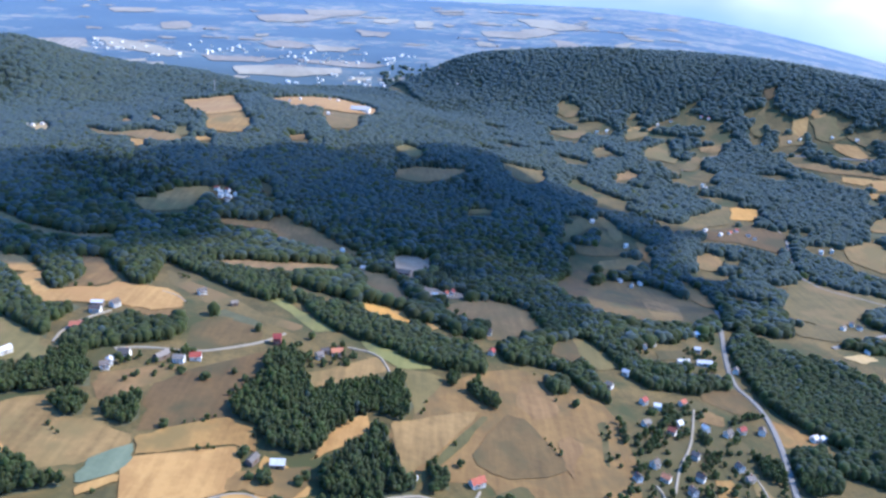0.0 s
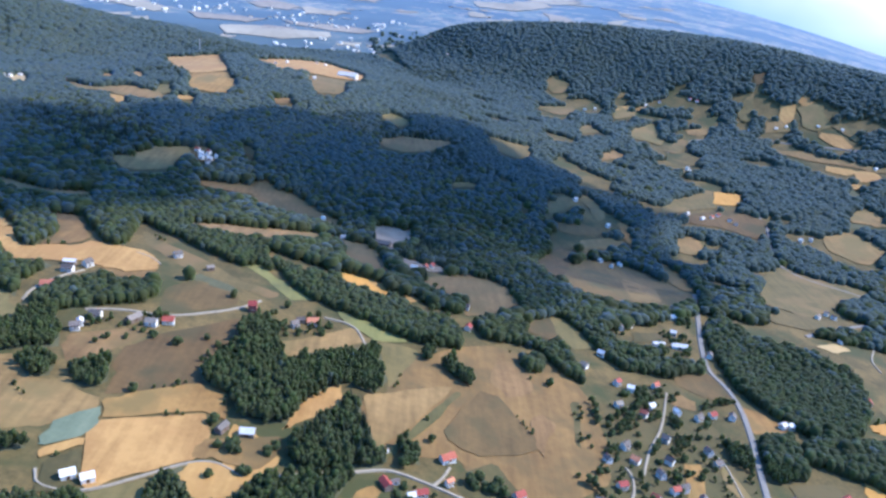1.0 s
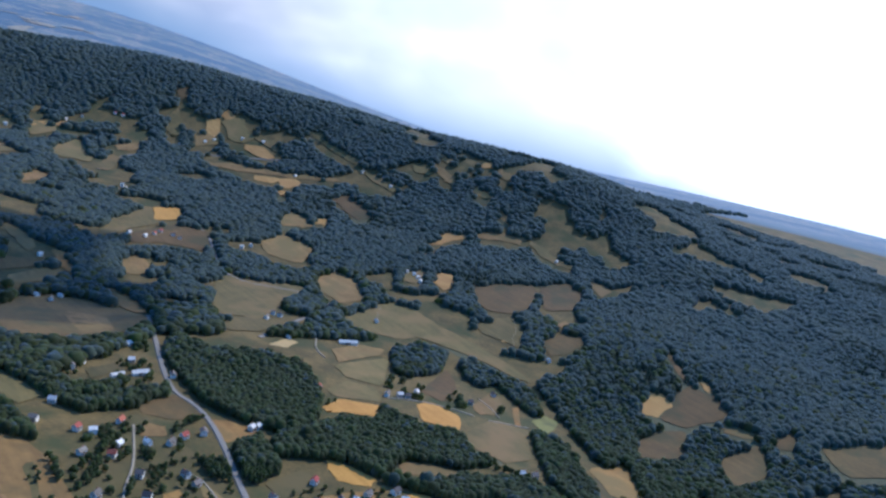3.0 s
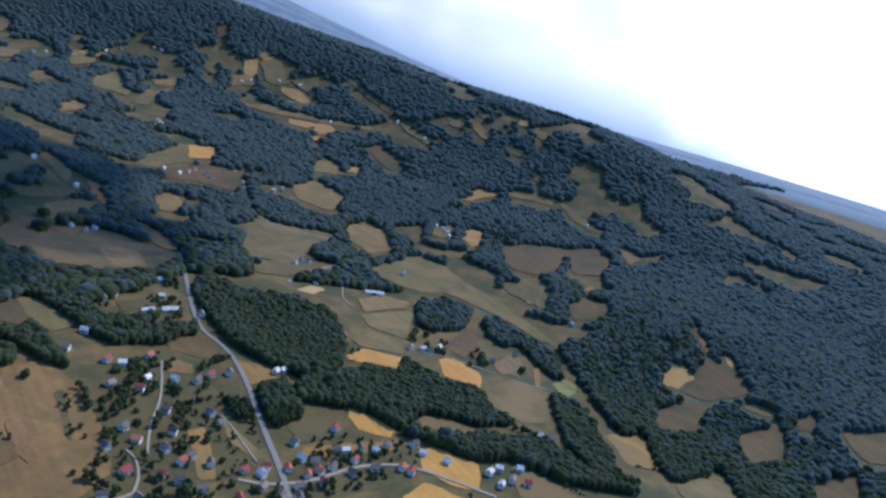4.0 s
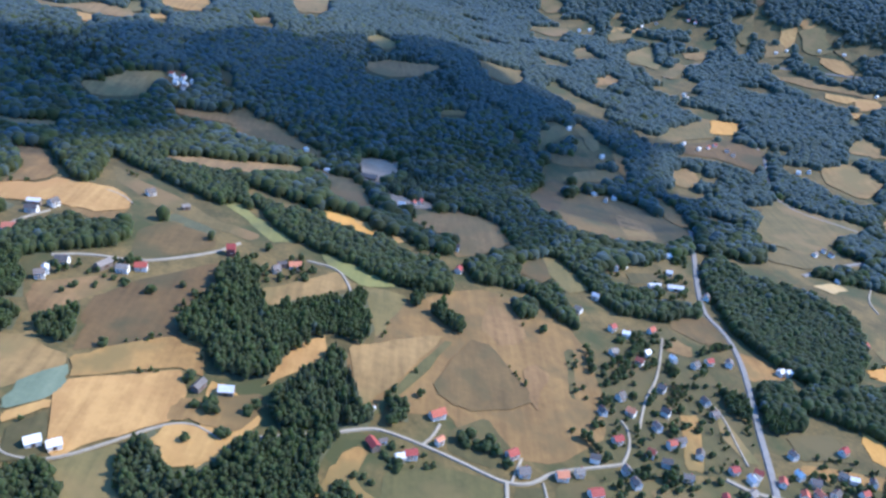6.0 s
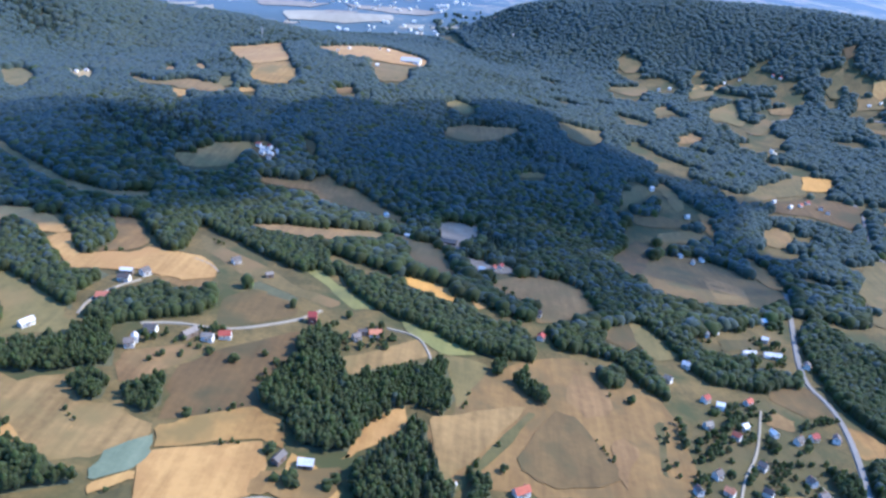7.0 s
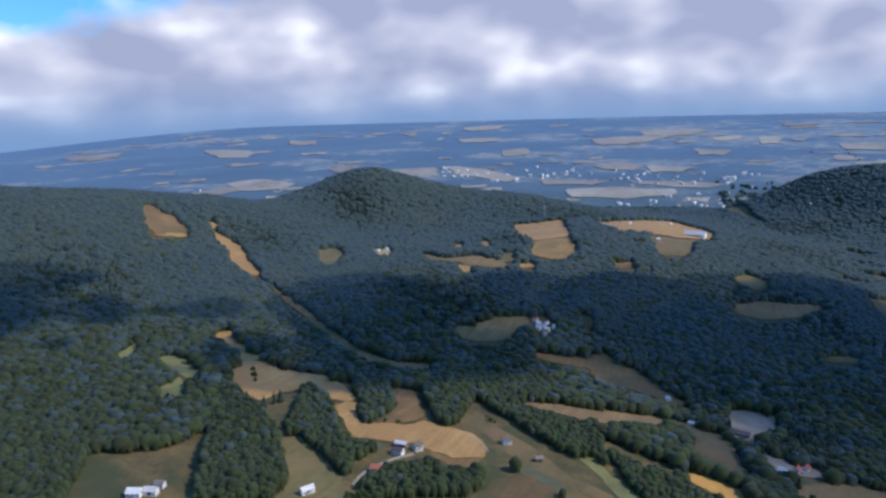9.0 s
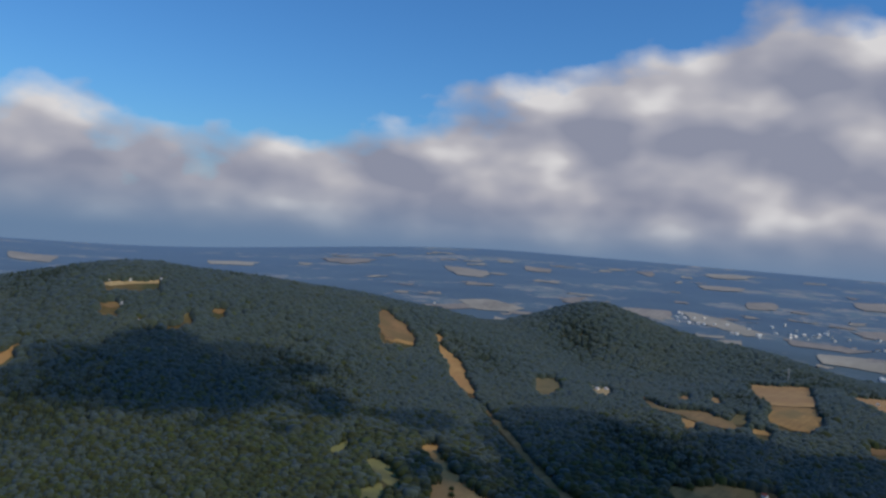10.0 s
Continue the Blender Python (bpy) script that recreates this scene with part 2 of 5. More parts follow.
def far_ground():
    """The plain far below, haze painted into its colours: woods, strips of stubble, and specks of villages."""
    m = bpy.data.materials.new("haze_painted_plain")
    m.use_nodes = True
    n = Nodes(m.node_tree)
    where = n.add("ShaderNodeTexCoord").outputs["Object"]
    xyz = n.add("ShaderNodeSeparateXYZ", where).outputs
    turn = n.math("MULTIPLY", n.math("ARCTAN2", xyz[0], xyz[1]), 4000.0)
    reach = n.math("POWER", n.math("ADD", n.math("MULTIPLY", xyz[0], xyz[0]), n.math("MULTIPLY", xyz[1], xyz[1])), 0.5)
    plan = n.add("ShaderNodeCombineXYZ", turn, n.math("MULTIPLY", reach, 3.0), 0.0).outputs[0]
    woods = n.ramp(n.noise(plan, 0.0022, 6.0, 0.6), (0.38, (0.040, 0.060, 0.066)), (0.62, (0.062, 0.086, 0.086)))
    bent = n.add("ShaderNodeVectorMath", plan, n.add("ShaderNodeVectorMath", n.add("ShaderNodeTexNoise", plan, None, 0.004).outputs["Color"],
                 (160.0, 160.0, 0.0), operation="MULTIPLY").outputs[0], operation="ADD").outputs[0]
    long = n.add("ShaderNodeVectorMath", bent, (0.6, 0.8, 1.0), operation="MULTIPLY").outputs[0]
    plots = n.add("ShaderNodeTexVoronoi", long, None, 0.036)
    pick = n.add("ShaderNodeSeparateColor", plots.outputs["Color"]).outputs
    region = n.noise(plan, 0.0016, 4.0, 0.55)
    farmed = n.math("ADD", n.math("MULTIPLY", pick[0], 0.22), n.math("MULTIPLY", region, 1.7))
    farmed = n.math("SUBTRACT", farmed, 0.19)
    farmed = n.math("ADD", farmed, n.math("MULTIPLY", n.math("MULTIPLY", n.math("ADD", turn, 2200.0), 1 / 3000.0, True), 0.20))
    fields = n.ramp(farmed, (0.90, (0, 0, 0)), (0.97, (1, 1, 1)))
    tone = n.ramp(pick[1], (0.3, (0.12, 0.155, 0.135)), (0.5, (0.16, 0.175, 0.135)), (0.8, (0.37, 0.285, 0.185)))
    colour = woods
    specks = n.ramp(n.noise(plan, 0.045, 1.0), (0.70, (0, 0, 0)), (0.73, (1, 1, 1)))
    colour = n.mix(n.math("MULTIPLY", specks, 0.22), colour, (0.6, 0.6, 0.6))
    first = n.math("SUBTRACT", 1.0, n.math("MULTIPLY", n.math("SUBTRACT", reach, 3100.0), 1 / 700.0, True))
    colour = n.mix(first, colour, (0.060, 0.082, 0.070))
    # painted haze: the ground colour turns blue as it lies farther off
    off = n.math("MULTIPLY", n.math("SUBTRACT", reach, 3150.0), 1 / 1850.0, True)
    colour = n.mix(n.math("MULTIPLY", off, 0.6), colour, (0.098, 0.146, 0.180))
    colour = n.mix(n.math("MULTIPLY", n.math("MULTIPLY", fields, n.math("SUBTRACT", 1.0, first)), 0.7), colour, tone)
    p = n.add("ShaderNodeBsdfPrincipled")
    n.tree.links.new(colour, p.inputs["Base Color"])
    p.inputs["Roughness"].default_value = 1.0
    # a bluish sheen adds to the painted haze
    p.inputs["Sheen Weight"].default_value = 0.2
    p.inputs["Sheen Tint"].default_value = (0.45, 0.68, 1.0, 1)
    n.add("ShaderNodeOutputMaterial", p.outputs[0])
    return m


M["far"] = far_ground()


# ---- ground ----
def smooth(t):
    t = np.clip(t, 0, 1)
    return t * t * (3 - 2 * t)


def hump(x,y,cx,cy,rx,ry,a):
    c,s=np.cos(np.radians(a)),np.sin(np.radians(a))
    u=((x-cx)*c+(y-cy)*s)/rx; v=(-(x-cx)*s+(y-cy)*c)/ry
    return np.exp(-(u*u+v*v))


def height(x, y):
    """The lie of the land: a slope above a stream, ringed by wooded hills, and a plain that climbs to the horizon."""
    x, y = np.asarray(x, float), np.asarray(y, float)
    d = np.hypot(x, y - 60)
    z = 35 - 75 * np.tanh((x - 30) / 450)
    z = z * (1 - smooth((d - 1500) / 900)) + 20 * smooth((d - 1500) / 900)
    z = z + 40 * hump(x, y, -250, 1850, 600, 350, 10)      # village shelf
    z = z - 45 * hump(x, y, 1000, 500, 260, 700, 15)       # stream valley
    z = z - 35 * hump(x, y, -80, 1150, 700, 170, 10)
    # the long hill, the round wooded hill, and the ridge beyond the villages
    z = z + 114 * hump(x, y, -1875, 597, 330, 430, 74)
    z = z + 178 * hump(x, y, -1767, 999, 300, 480, 62)
    z = z + 144 * hump(x, y, -1594, 1350, 300, 430, 51)
    z = z + 148 * hump(x, y, -1477, 1758, 330, 420, 41)
    z = z + 186 * hump(x, y, -1232, 2236, 260, 330, 29.5)
    z = z + 104 * hump(x, y, -873, 2456, 330, 300, 20)
    z = z + 66 * hump(x, y, -392, 2276, 420, 420, 10)
    z = z + 95 * hump(x, y, 111, 2988, 260, 170, -2.2)
    z = z + 152 * hump(x, y, 389, 2833, 330, 300, -8)
    z = z + 149 * hump(x, y, 771, 2752, 330, 330, -16)
    z = z + 149 * hump(x, y, 1118, 2572, 330, 330, -24)
    z = z + 127 * hump(x, y, 1442, 2282, 360, 330, -33)
    z = z + 98 * hump(x, y, 1704, 1888, 400, 330, -43)
    z = z + 115 * hump(x, y, 1860, 1412, 420, 330, -54)
    far = smooth((d - 3050) / 300)
    az = np.degrees(np.arctan2(x, y - 60))
    rim = 30 + (d - 3100) * (0.176 - 0.08 * smooth((-az - 35) / 30) - 0.25 * smooth((az - 12) / 38))
    return z * (1 - far) + far * rim


def z_at(x, y):
    return float(height(x, y))


def mesh_of(name, verts, faces, material, smooth=False):
    me = bpy.data.meshes.new(name)
    me.from_pydata([tuple(v) for v in verts], [], [tuple(f) for f in faces])
    me.materials.append(material)
    if smooth:
        me.polygons.foreach_set("use_smooth", [True] * len(me.polygons))
    me.update()
    return me


def part(name, bm, material, parent, label=""):
    me = bpy.data.meshes.new(name)
    bm.normal_update()
    bm.to_mesh(me)
    bm.free()
    me.materials.append(material)
    ob = new(name, me)
    ob.parent = parent
    return tagged(ob, label)


def build_ground():
    rings = np.concatenate([[8.0], 30 * 1.0195 ** np.arange(265)])
    rings = rings[rings < 4960]
    rings = np.append(rings, 4960.0)
    n = 480
    a = np.linspace(0, 2 * np.pi, n, endpoint=False)
    x = rings[:, None] * np.sin(a)[None]
    y = 60 + rings[:, None] * np.cos(a)[None]
    verts = np.stack([x, y, height(x, y)], -1).reshape(-1, 3)
    i, j = np.meshgrid(np.arange(len(rings) - 1), np.arange(n), indexing="ij")
    i, j = i.ravel(), j.ravel()
    k = (j + 1) % n
    faces = np.stack([i * n + j, (i + 1) * n + j, (i + 1) * n + k, i * n + k], 1)[:, ::-1]
    me = bpy.data.meshes.new("ground")
    me.from_pydata(verts.tolist(), [], [list(range(n - 1, -1, -1))] + faces.tolist())
    me.materials.append(M["grass"])
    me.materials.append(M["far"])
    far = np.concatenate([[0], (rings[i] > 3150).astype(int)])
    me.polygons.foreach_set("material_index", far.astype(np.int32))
    me.polygons.foreach_set("use_smooth", [True] * len(me.polygons))
    me.update()
    tagged(new("ground", me), "rolling dry summer grassland fading into a hazy plain", "ground", kind="structure")


build_ground()


def drape(name, outline, material, lift, step=26.0):
    """A patch of ground cover: its outline laid over the hills."""
    bm = bmesh.new()
    bm.faces.new([bm.verts.new((x, y, 0)) for x, y in outline])
    xs, ys = [p[0] for p in outline], [p[1] for p in outline]
    size = max(max(xs) - min(xs), max(ys) - min(ys))
    step = max(step, size / 34)
    for lo, hi, normal in ((min(xs), max(xs), (1, 0, 0)), (min(ys), max(ys), (0, 1, 0))):
        at = lo + step
        while at < hi:
            bmesh.ops.bisect_plane(bm, geom=bm.verts[:] + bm.edges[:] + bm.faces[:], dist=0.01,
                                   plane_co=[c * at for c in normal], plane_no=normal)
            at += step
    bmesh.ops.triangulate(bm, faces=bm.faces[:])
    co = np.array([v.co[:] for v in bm.verts])
    for v, z in zip(bm.verts, height(co[:, 0], co[:, 1])):
        v.co.z = z + lift
    for f in bm.faces:
        f.smooth = True
    bmesh.ops.recalc_face_normals(bm, faces=bm.faces[:])
    if bm.faces and sum(f.normal.z for f in bm.faces) < 0:
        bmesh.ops.reverse_faces(bm, faces=bm.faces[:])
    me = bpy.data.meshes.new(name)
    bm.to_mesh(me)
    bm.free()
    me.materials.append(material)
    return new(name, me)


def soften(outline, jag, seed):
    """Rounds the corners of an outline and makes its edge a little uneven."""
    rng = random.Random(seed)
    pts = [Vector(p) for p in outline]
    pts = [q for i, p in enumerate(pts) for q in (p.lerp(pts[(i + 1) % len(pts)], 0.1), p.lerp(pts[(i + 1) % len(pts)], 0.5), p.lerp(pts[(i + 1) % len(pts)], 0.9))]
    return [(p.x + rng.uniform(-jag, jag), p.y + rng.uniform(-jag, jag)) for p in pts]


FIELD_WORDS = {
    "straw": "golden straw stubble field, dry after harvest", "pale": "pale bleached stubble field", "gold": "ripe orange-gold wheat field",
    "tan": "parched tan-brown hay meadow", "ochre": "ochre mown field with faint rows", "brown": "dull brown dry meadow",
    "amber": "dry golden brown grass meadow",
    "olive": "olive-green dry grass meadow", "green": "dark green grass meadow", "lime": "yellow-green lush grass meadow",
    "hazy": "far stubble strip on the plain, paled with painted haze", "teal": "blue-green young crop field", "gravel": "pale gravel yard beside buildings", "paved": "pink paved driveway between red-roofed houses"}
OPEN = []                                        # outlines with no wood on them
LAYER = [0]


def field(kind, outline):
    LAYER[0] += 1
    OPEN.append(outline)
    r = math.hypot(outline[0][0], outline[0][1])
    shape = soften(outline, 1.4 + min(14.0, 1.6 * (r / 1200) ** 2), LAYER[0])
    ob = drape("field", shape, M[kind], 0.08 + 0.9 * min(r / 2000, 1.3) ** 3 + 0.013 * min(LAYER[0], 66), 14.0 if r < 900 else 26.0)
    tagged(ob, FIELD_WORDS[kind], "field", kind="structure")


def lawn(kind, outline):
    """Gardens between houses: mown grass that trees and houses may stand on."""
    ob = drape("lawn", soften(outline, 1.6, 7), M[kind], 0.06, 14.0)
    tagged(ob, "green garden grass between village houses", "lawn", kind="structure")


def road(kind, width, line):
    """A road: a ribbon along a smoothed line, with a soft verge."""
    width *= 0.64 if kind == "lane" else 0.74
    pts = [Vector(p) for p in line]
    for _ in range(2):
        pts = [pts[0]] + [q for a, b in zip(pts, pts[1:]) for q in (a.lerp(b, 0.25), a.lerp(b, 0.75))] + [pts[-1]]
    fine = [pts[0]]
    for p in pts[1:]:
        n = max(1, int((p - fine[-1]).length / 14))
        a = fine[-1].copy()
        fine += [a.lerp(p, (k + 1) / n) for k in range(n)]
    verts, faces = [], []
    for i, p in enumerate(fine):
        d = (fine[min(i + 1, len(fine) - 1)] - fine[max(i - 1, 0)]).normalized()
        s = Vector((d.y, -d.x))
        for off in (-0.5, 0.0, 0.5):
            q = p + s * width * off
            verts.append((q.x, q.y, z_at(q.x, q.y) + (1.3 if off == 0 else 1.2)))
    for i in range(len(fine) - 1):
        for k in (0, 1):
            a = i * 3 + k
            faces.append((a, a + 1, a + 4, a + 3))
    for i in range(len(fine) - 1):                # shoulders down to the ground
        for k in (0, 2):
            a, b = i * 3 + k, i * 3 + k + 3
            pa, pb = verts[a], verts[b]
            c = len(verts)
            out = Vector((verts[i * 3 + k][0] - verts[i * 3 + 1][0], verts[i * 3 + k][1] - verts[i * 3 + 1][1])).normalized() * (0.5 if kind == "lane" else 1.2)
            verts += [(pa[0] + out.x, pa[1] + out.y, pa[2] - 1.4), (pb[0] + out.x, pb[1] + out.y, pb[2] - 1.4)]
            faces.append((a, b, c + 1, c) if k == 2 else (b, a, c, c + 1))
    me = mesh_of("road", verts, faces, M[kind])
    bm = bmesh.new()
    bm.from_mesh(me)
    bmesh.ops.recalc_face_normals(bm, faces=bm.faces[:])
    bm.to_mesh(me)
    bm.free()
    words = "grey asphalt country road with worn verges" if kind == "asphalt" else "pale narrow lane through the fields"
    tagged(new("road", me), words, "road", kind="structure")
    ROADS.append((line, width))


ROADS = []


# ---- trees ----
def lumps(seed, count, detail, spread, tall):
    """A broad crown: uneven clumps of foliage about a common middle, 1 high and about 1 across."""
    rng = random.Random(seed)
    verts, faces = [], []
    for c in range(count):
        bm = bmesh.new()
        bmesh.ops.create_icosphere(bm, subdivisions=detail, radius=1.0)
        a, h = rng.uniform(0, 6.283), (c + 0.5) / count
        r = spread * math.sin(math.pi * (0.2 + 0.68 * h)) * rng.uniform(0.55, 1.0) * (0.0 if count == 1 else 1.0)
        size = (0.5 if count == 1 else rng.uniform(0.23, 0.34)) * (1.15 - 0.35 * h)
        mid = Vector((math.cos(a) * r, math.sin(a) * r, tall * (0.28 + 0.56 * h) if count > 1 else tall * 0.55))
        base = len(verts)
        for v in bm.verts:
            k = 1 + 0.42 * noise.noise(v.co * 1.7 + Vector((seed * 3.1, c * 7.7, 0))) + rng.uniform(-0.2, 0.2)
            q = v.co * size * k
            q.z *= 0.9 if count > 1 else tall * 1.0
            verts.append(mid + q)
        bm.verts.index_update()
        faces += [[base + v.index for v in f.verts] for f in bm.faces]
        bm.free()
    return np.array([v[:] for v in verts]), np.array(faces)


def spire(seed, tiers, sides):
    """A spruce: ragged skirts of branches, each narrower than the one below, 1 high."""
    rng = random.Random(seed)
    verts, faces = [], []
    for t in range(tiers):
        z0, z1 = 0.1 + 0.8 * t / tiers, min(1.0, 0.1 + 0.8 * t / tiers + 1.25 / tiers)
        r = 0.24 * (1 - 0.86 * t / tiers)
        base = len(verts)
        verts.append((rng.uniform(-0.01, 0.01), 0, z1))
        for s in range(sides):
            a = 6.283 * (s + rng.uniform(-0.3, 0.3)) / sides
            k = r * (1.0 if s % 2 else 0.72) * rng.uniform(0.85, 1.15)
            verts.append((math.cos(a) * k, math.sin(a) * k, z0 + rng.uniform(-0.03, 0.03)))
        faces += [[base, base + 1 + s, base + 1 + (s + 1) % sides] for s in range(sides)]
    return np.array(verts), np.array(faces)


def dome(seed, sides, rings):
    """A far crown in a closed wood: only its uneven rounded top, 1 high."""
    rng = random.Random(seed)
    verts, faces = [(rng.uniform(-0.08, 0.08), rng.uniform(-0.08, 0.08), 1.0)], []
    for t in range(rings):
        r, z = ((0.45, 0.88), (0.63, 0.56), (0.52, -0.05))[t] if rings > 2 else ((0.6, 0.68), (0.6, -0.05))[t]
        for s in range(sides):
            a = 6.283 * (s + 0.5 * t + rng.uniform(-0.25, 0.25)) / sides
            k = r * rng.uniform(0.8, 1.2)
            verts.append((math.cos(a) * k, math.sin(a) * k, z * rng.uniform(0.86, 1.1)))
    faces += [(0, 1 + s, 1 + (s + 1) % sides) for s in range(sides)]
    for s in range(sides * (rings - 1)):
        a, b, c, d = 1 + s, 1 + (s + 1) % sides, 1 + sides + s, 1 + sides + (s + 1) % sides
        faces += [(a, c, b), (b, c, d)]
    return np.array(verts), np.array(faces)


NEAR_LEAF = [lumps(s, 5, 1, 0.30, 1.15) for s in range(5)]
MID_LEAF = [dome(s + 20, 6, 3) for s in range(6)]
FAR_LEAF = [dome(s + 40, 5, 2) for s in range(6)]
NEAR_NEEDLE = [spire(s, 6, 9) for s in range(4)]
MID_NEEDLE = [spire(s + 9, 2, 5) for s in range(4)]


def inside(x, y, outline):
    hit = np.zeros(len(x), bool)
    px, py = outline[-1]
    for qx, qy in outline:
        cross = ((qy > y) != (py > y)) & (x < (px - qx) * (y - qy) / ((py - qy) or 1e-9) + qx)
        hit ^= cross
        px, py = qx, qy
    return hit


def near_line(x, y, line, gap):
    close = np.zeros(len(x), bool)
    for (ax, ay), (bx, by) in zip(line, line[1:]):
        dx, dy = bx - ax, by - ay
        t = np.clip(((x - ax) * dx + (y - ay) * dy) / max(dx * dx + dy * dy, 1e-6), 0, 1)
        close |= np.hypot(x - ax - t * dx, y - ay - t * dy) < gap
    return close


def plant(x, y, heights, widths, models, rng):
    """One mesh of many trees: model after model, turned, scaled and set on the ground."""
    z = height(x, y)
    turn = rng.uniform(0, 6.283, len(x))
    pick = rng.integers(0, len(models), len(x))
    all_v, all_f, base = [], [], 0
    for k, (mv, mf) in enumerate(models):
        s = np.where(pick == k)[0]
        if not len(s):
            continue
        c, sn = np.cos(turn[s])[:, None], np.sin(turn[s])[:, None]
        w = widths[s][:, None]
        vx = (mv[:, 0] * c - mv[:, 1] * sn) * w + x[s][:, None]
        vy = (mv[:, 0] * sn + mv[:, 1] * c) * w + y[s][:, None]
        vz = mv[:, 2] * heights[s][:, None] + z[s][:, None]
        all_v.append(np.stack([vx, vy, vz], -1).reshape(-1, 3))
        all_f.append((mf[None] + (np.arange(len(s)) * len(mv))[:, None, None] + base).reshape(-1, 3))
        base += len(s) * len(mv)
    return np.concatenate(all_v), np.concatenate(all_f)


def fast_mesh(name, verts, tris, material, smooth=False):
    me = bpy.data.meshes.new(name)
    me.vertices.add(len(verts))
    me.vertices.foreach_set("co", verts.astype(np.float32).ravel())
    me.loops.add(len(tris) * 3)
    me.loops.foreach_set("vertex_index", tris.astype(np.int32).ravel())
    me.polygons.add(len(tris))
    me.polygons.foreach_set("loop_start", np.arange(0, len(tris) * 3, 3, dtype=np.int32))
    me.polygons.foreach_set("loop_total", np.full(len(tris), 3, np.int32))
    me.polygons.foreach_set("use_smooth", np.full(len(tris), smooth))
    me.materials.append(material)
    me.update(calc_edges=True)
    me.validate()
    return me


FORESTS = []
WOODED = []


def forest(kind, outline):
    FORESTS.append((kind, outline))


def grow(kind, outline, seed):
    rng = np.random.default_rng(seed)
    xs, ys = np.array([p[0] for p in outline]), np.array([p[1] for p in outline])
    nearest = float(np.hypot(xs, ys - 60).min())
    gap = 5.2 if kind == "garden" else 7.2 if kind in ("copses", "closed") else min(max(4.0, nearest * 0.0047), 7.2)
    nx, ny = int(np.ptp(xs) / gap) + 1, int(np.ptp(ys) / gap) + 1
    gx, gy = np.meshgrid(xs.min() + gap * np.arange(nx), ys.min() + gap * np.arange(ny))
    x = (gx + rng.uniform(-0.6, 0.6, gx.shape) * gap).ravel()
    y = (gy + rng.uniform(-0.6, 0.6, gy.shape) * gap).ravel()
    keep = inside(x, y, outline)
    x, y = x[keep], y[keep]
    keep = np.ones(len(x), bool)
    fray = np.minimum(1.0 + np.hypot(x, y - 60) * 0.0012, 3.6)
    fx, fy = x + rng.normal(0, 1, len(x)) * fray, y + rng.normal(0, 1, len(x)) * fray
    for o in (() if kind == "copse" else OPEN):    # a low verge lies before each clearing
        for back in (0.0, 0.5, 1.0):
            k = 1 + back * 0.027
            keep &= ~inside(fx * k, 60 + (fy - 60) * k, o)
    for line, width in ROADS:
        keep &= ~near_line(x, y, line, width * 0.5 + 3.5)
    x, y = x[keep], y[keep]
    away = np.hypot(x, y - 60)                    # the wood is drawn more coarsely the farther it lies
    step = np.maximum(gap, np.minimum(away * 0.0047, 9.0))
    keep = rng.uniform(0, 1, len(x)) < (gap / step) ** 2
    x, y = x[keep], y[keep]
    if kind in ("copses", "closed"):                          # woods broken by meadows
        for o in WOODED:
            keep = ~inside(x, y, o)
            x, y = x[keep], y[keep]
        wood = np.zeros(len(x))
        dice = random.Random(8)
        for k in range(16):
            a, w = dice.uniform(0, 6.283), 6.283 / dice.uniform(90, 420)
            wood += np.sin(x * math.cos(a) * w + y * math.sin(a) * w + dice.uniform(0, 6.283))
        keep = (wood + rng.normal(0, 0.7, len(x)) > ({"copses": -1.1, "closed": -99.0}[kind])) & (np.hypot(x, y - 60) < 3130 + 420 * rng.uniform(0, 1, len(x)) ** 2)
        x, y = x[keep], y[keep]
    elif kind != "garden":
        WOODED.append(outline)
    keep = np.hypot(x, y - 60) < 3130 + 420 * rng.uniform(0, 1, len(x)) ** 2
    if kind == "garden":
        clump = np.sin(x * 0.11 + y * 0.05) + np.sin(y * 0.13 - x * 0.04) + np.sin(x * 0.23 - y * 0.19)
        keep &= clump + rng.normal(0, 0.8, len(x)) > 1.6
        for hx, hy, r in HOUSES:
            keep &= np.hypot(x - hx, y - hy) > r + 1.5
    x, y = x[keep], y[keep]
    if len(x) < 2:
        return
    mixed = np.sin(x * 0.011 + 1.3) + np.sin(y * 0.013 + x * 0.005) + rng.normal(0, 0.8, len(x))
    spruce = mixed > {"leafy": 2.9, "copse": 2.9, "mixed": 1.5, "spruce": 0.0, "copses": 2.4, "closed": 1.6, "garden": 2.6}[kind]
    size = (0.98 + 0.12 * np.sin(x * 0.02 + y * 0.017)) * np.exp(rng.normal(0, 0.15, len(x)))
    if kind == "garden":
        size *= rng.uniform(0.35, 0.95, len(x))
    away = np.hypot(x, y - 60)
    big = np.maximum(4.4 if kind == "garden" else gap, np.minimum(away * 0.0047, 9.0)) / 4.4
    # trees farther off take the leaf colour with haze painted in
    hazed = away + rng.normal(0, 230, len(x)) + 140 * np.sin(x * 0.009) * np.sin(y * 0.008 + 1.0) > 1180
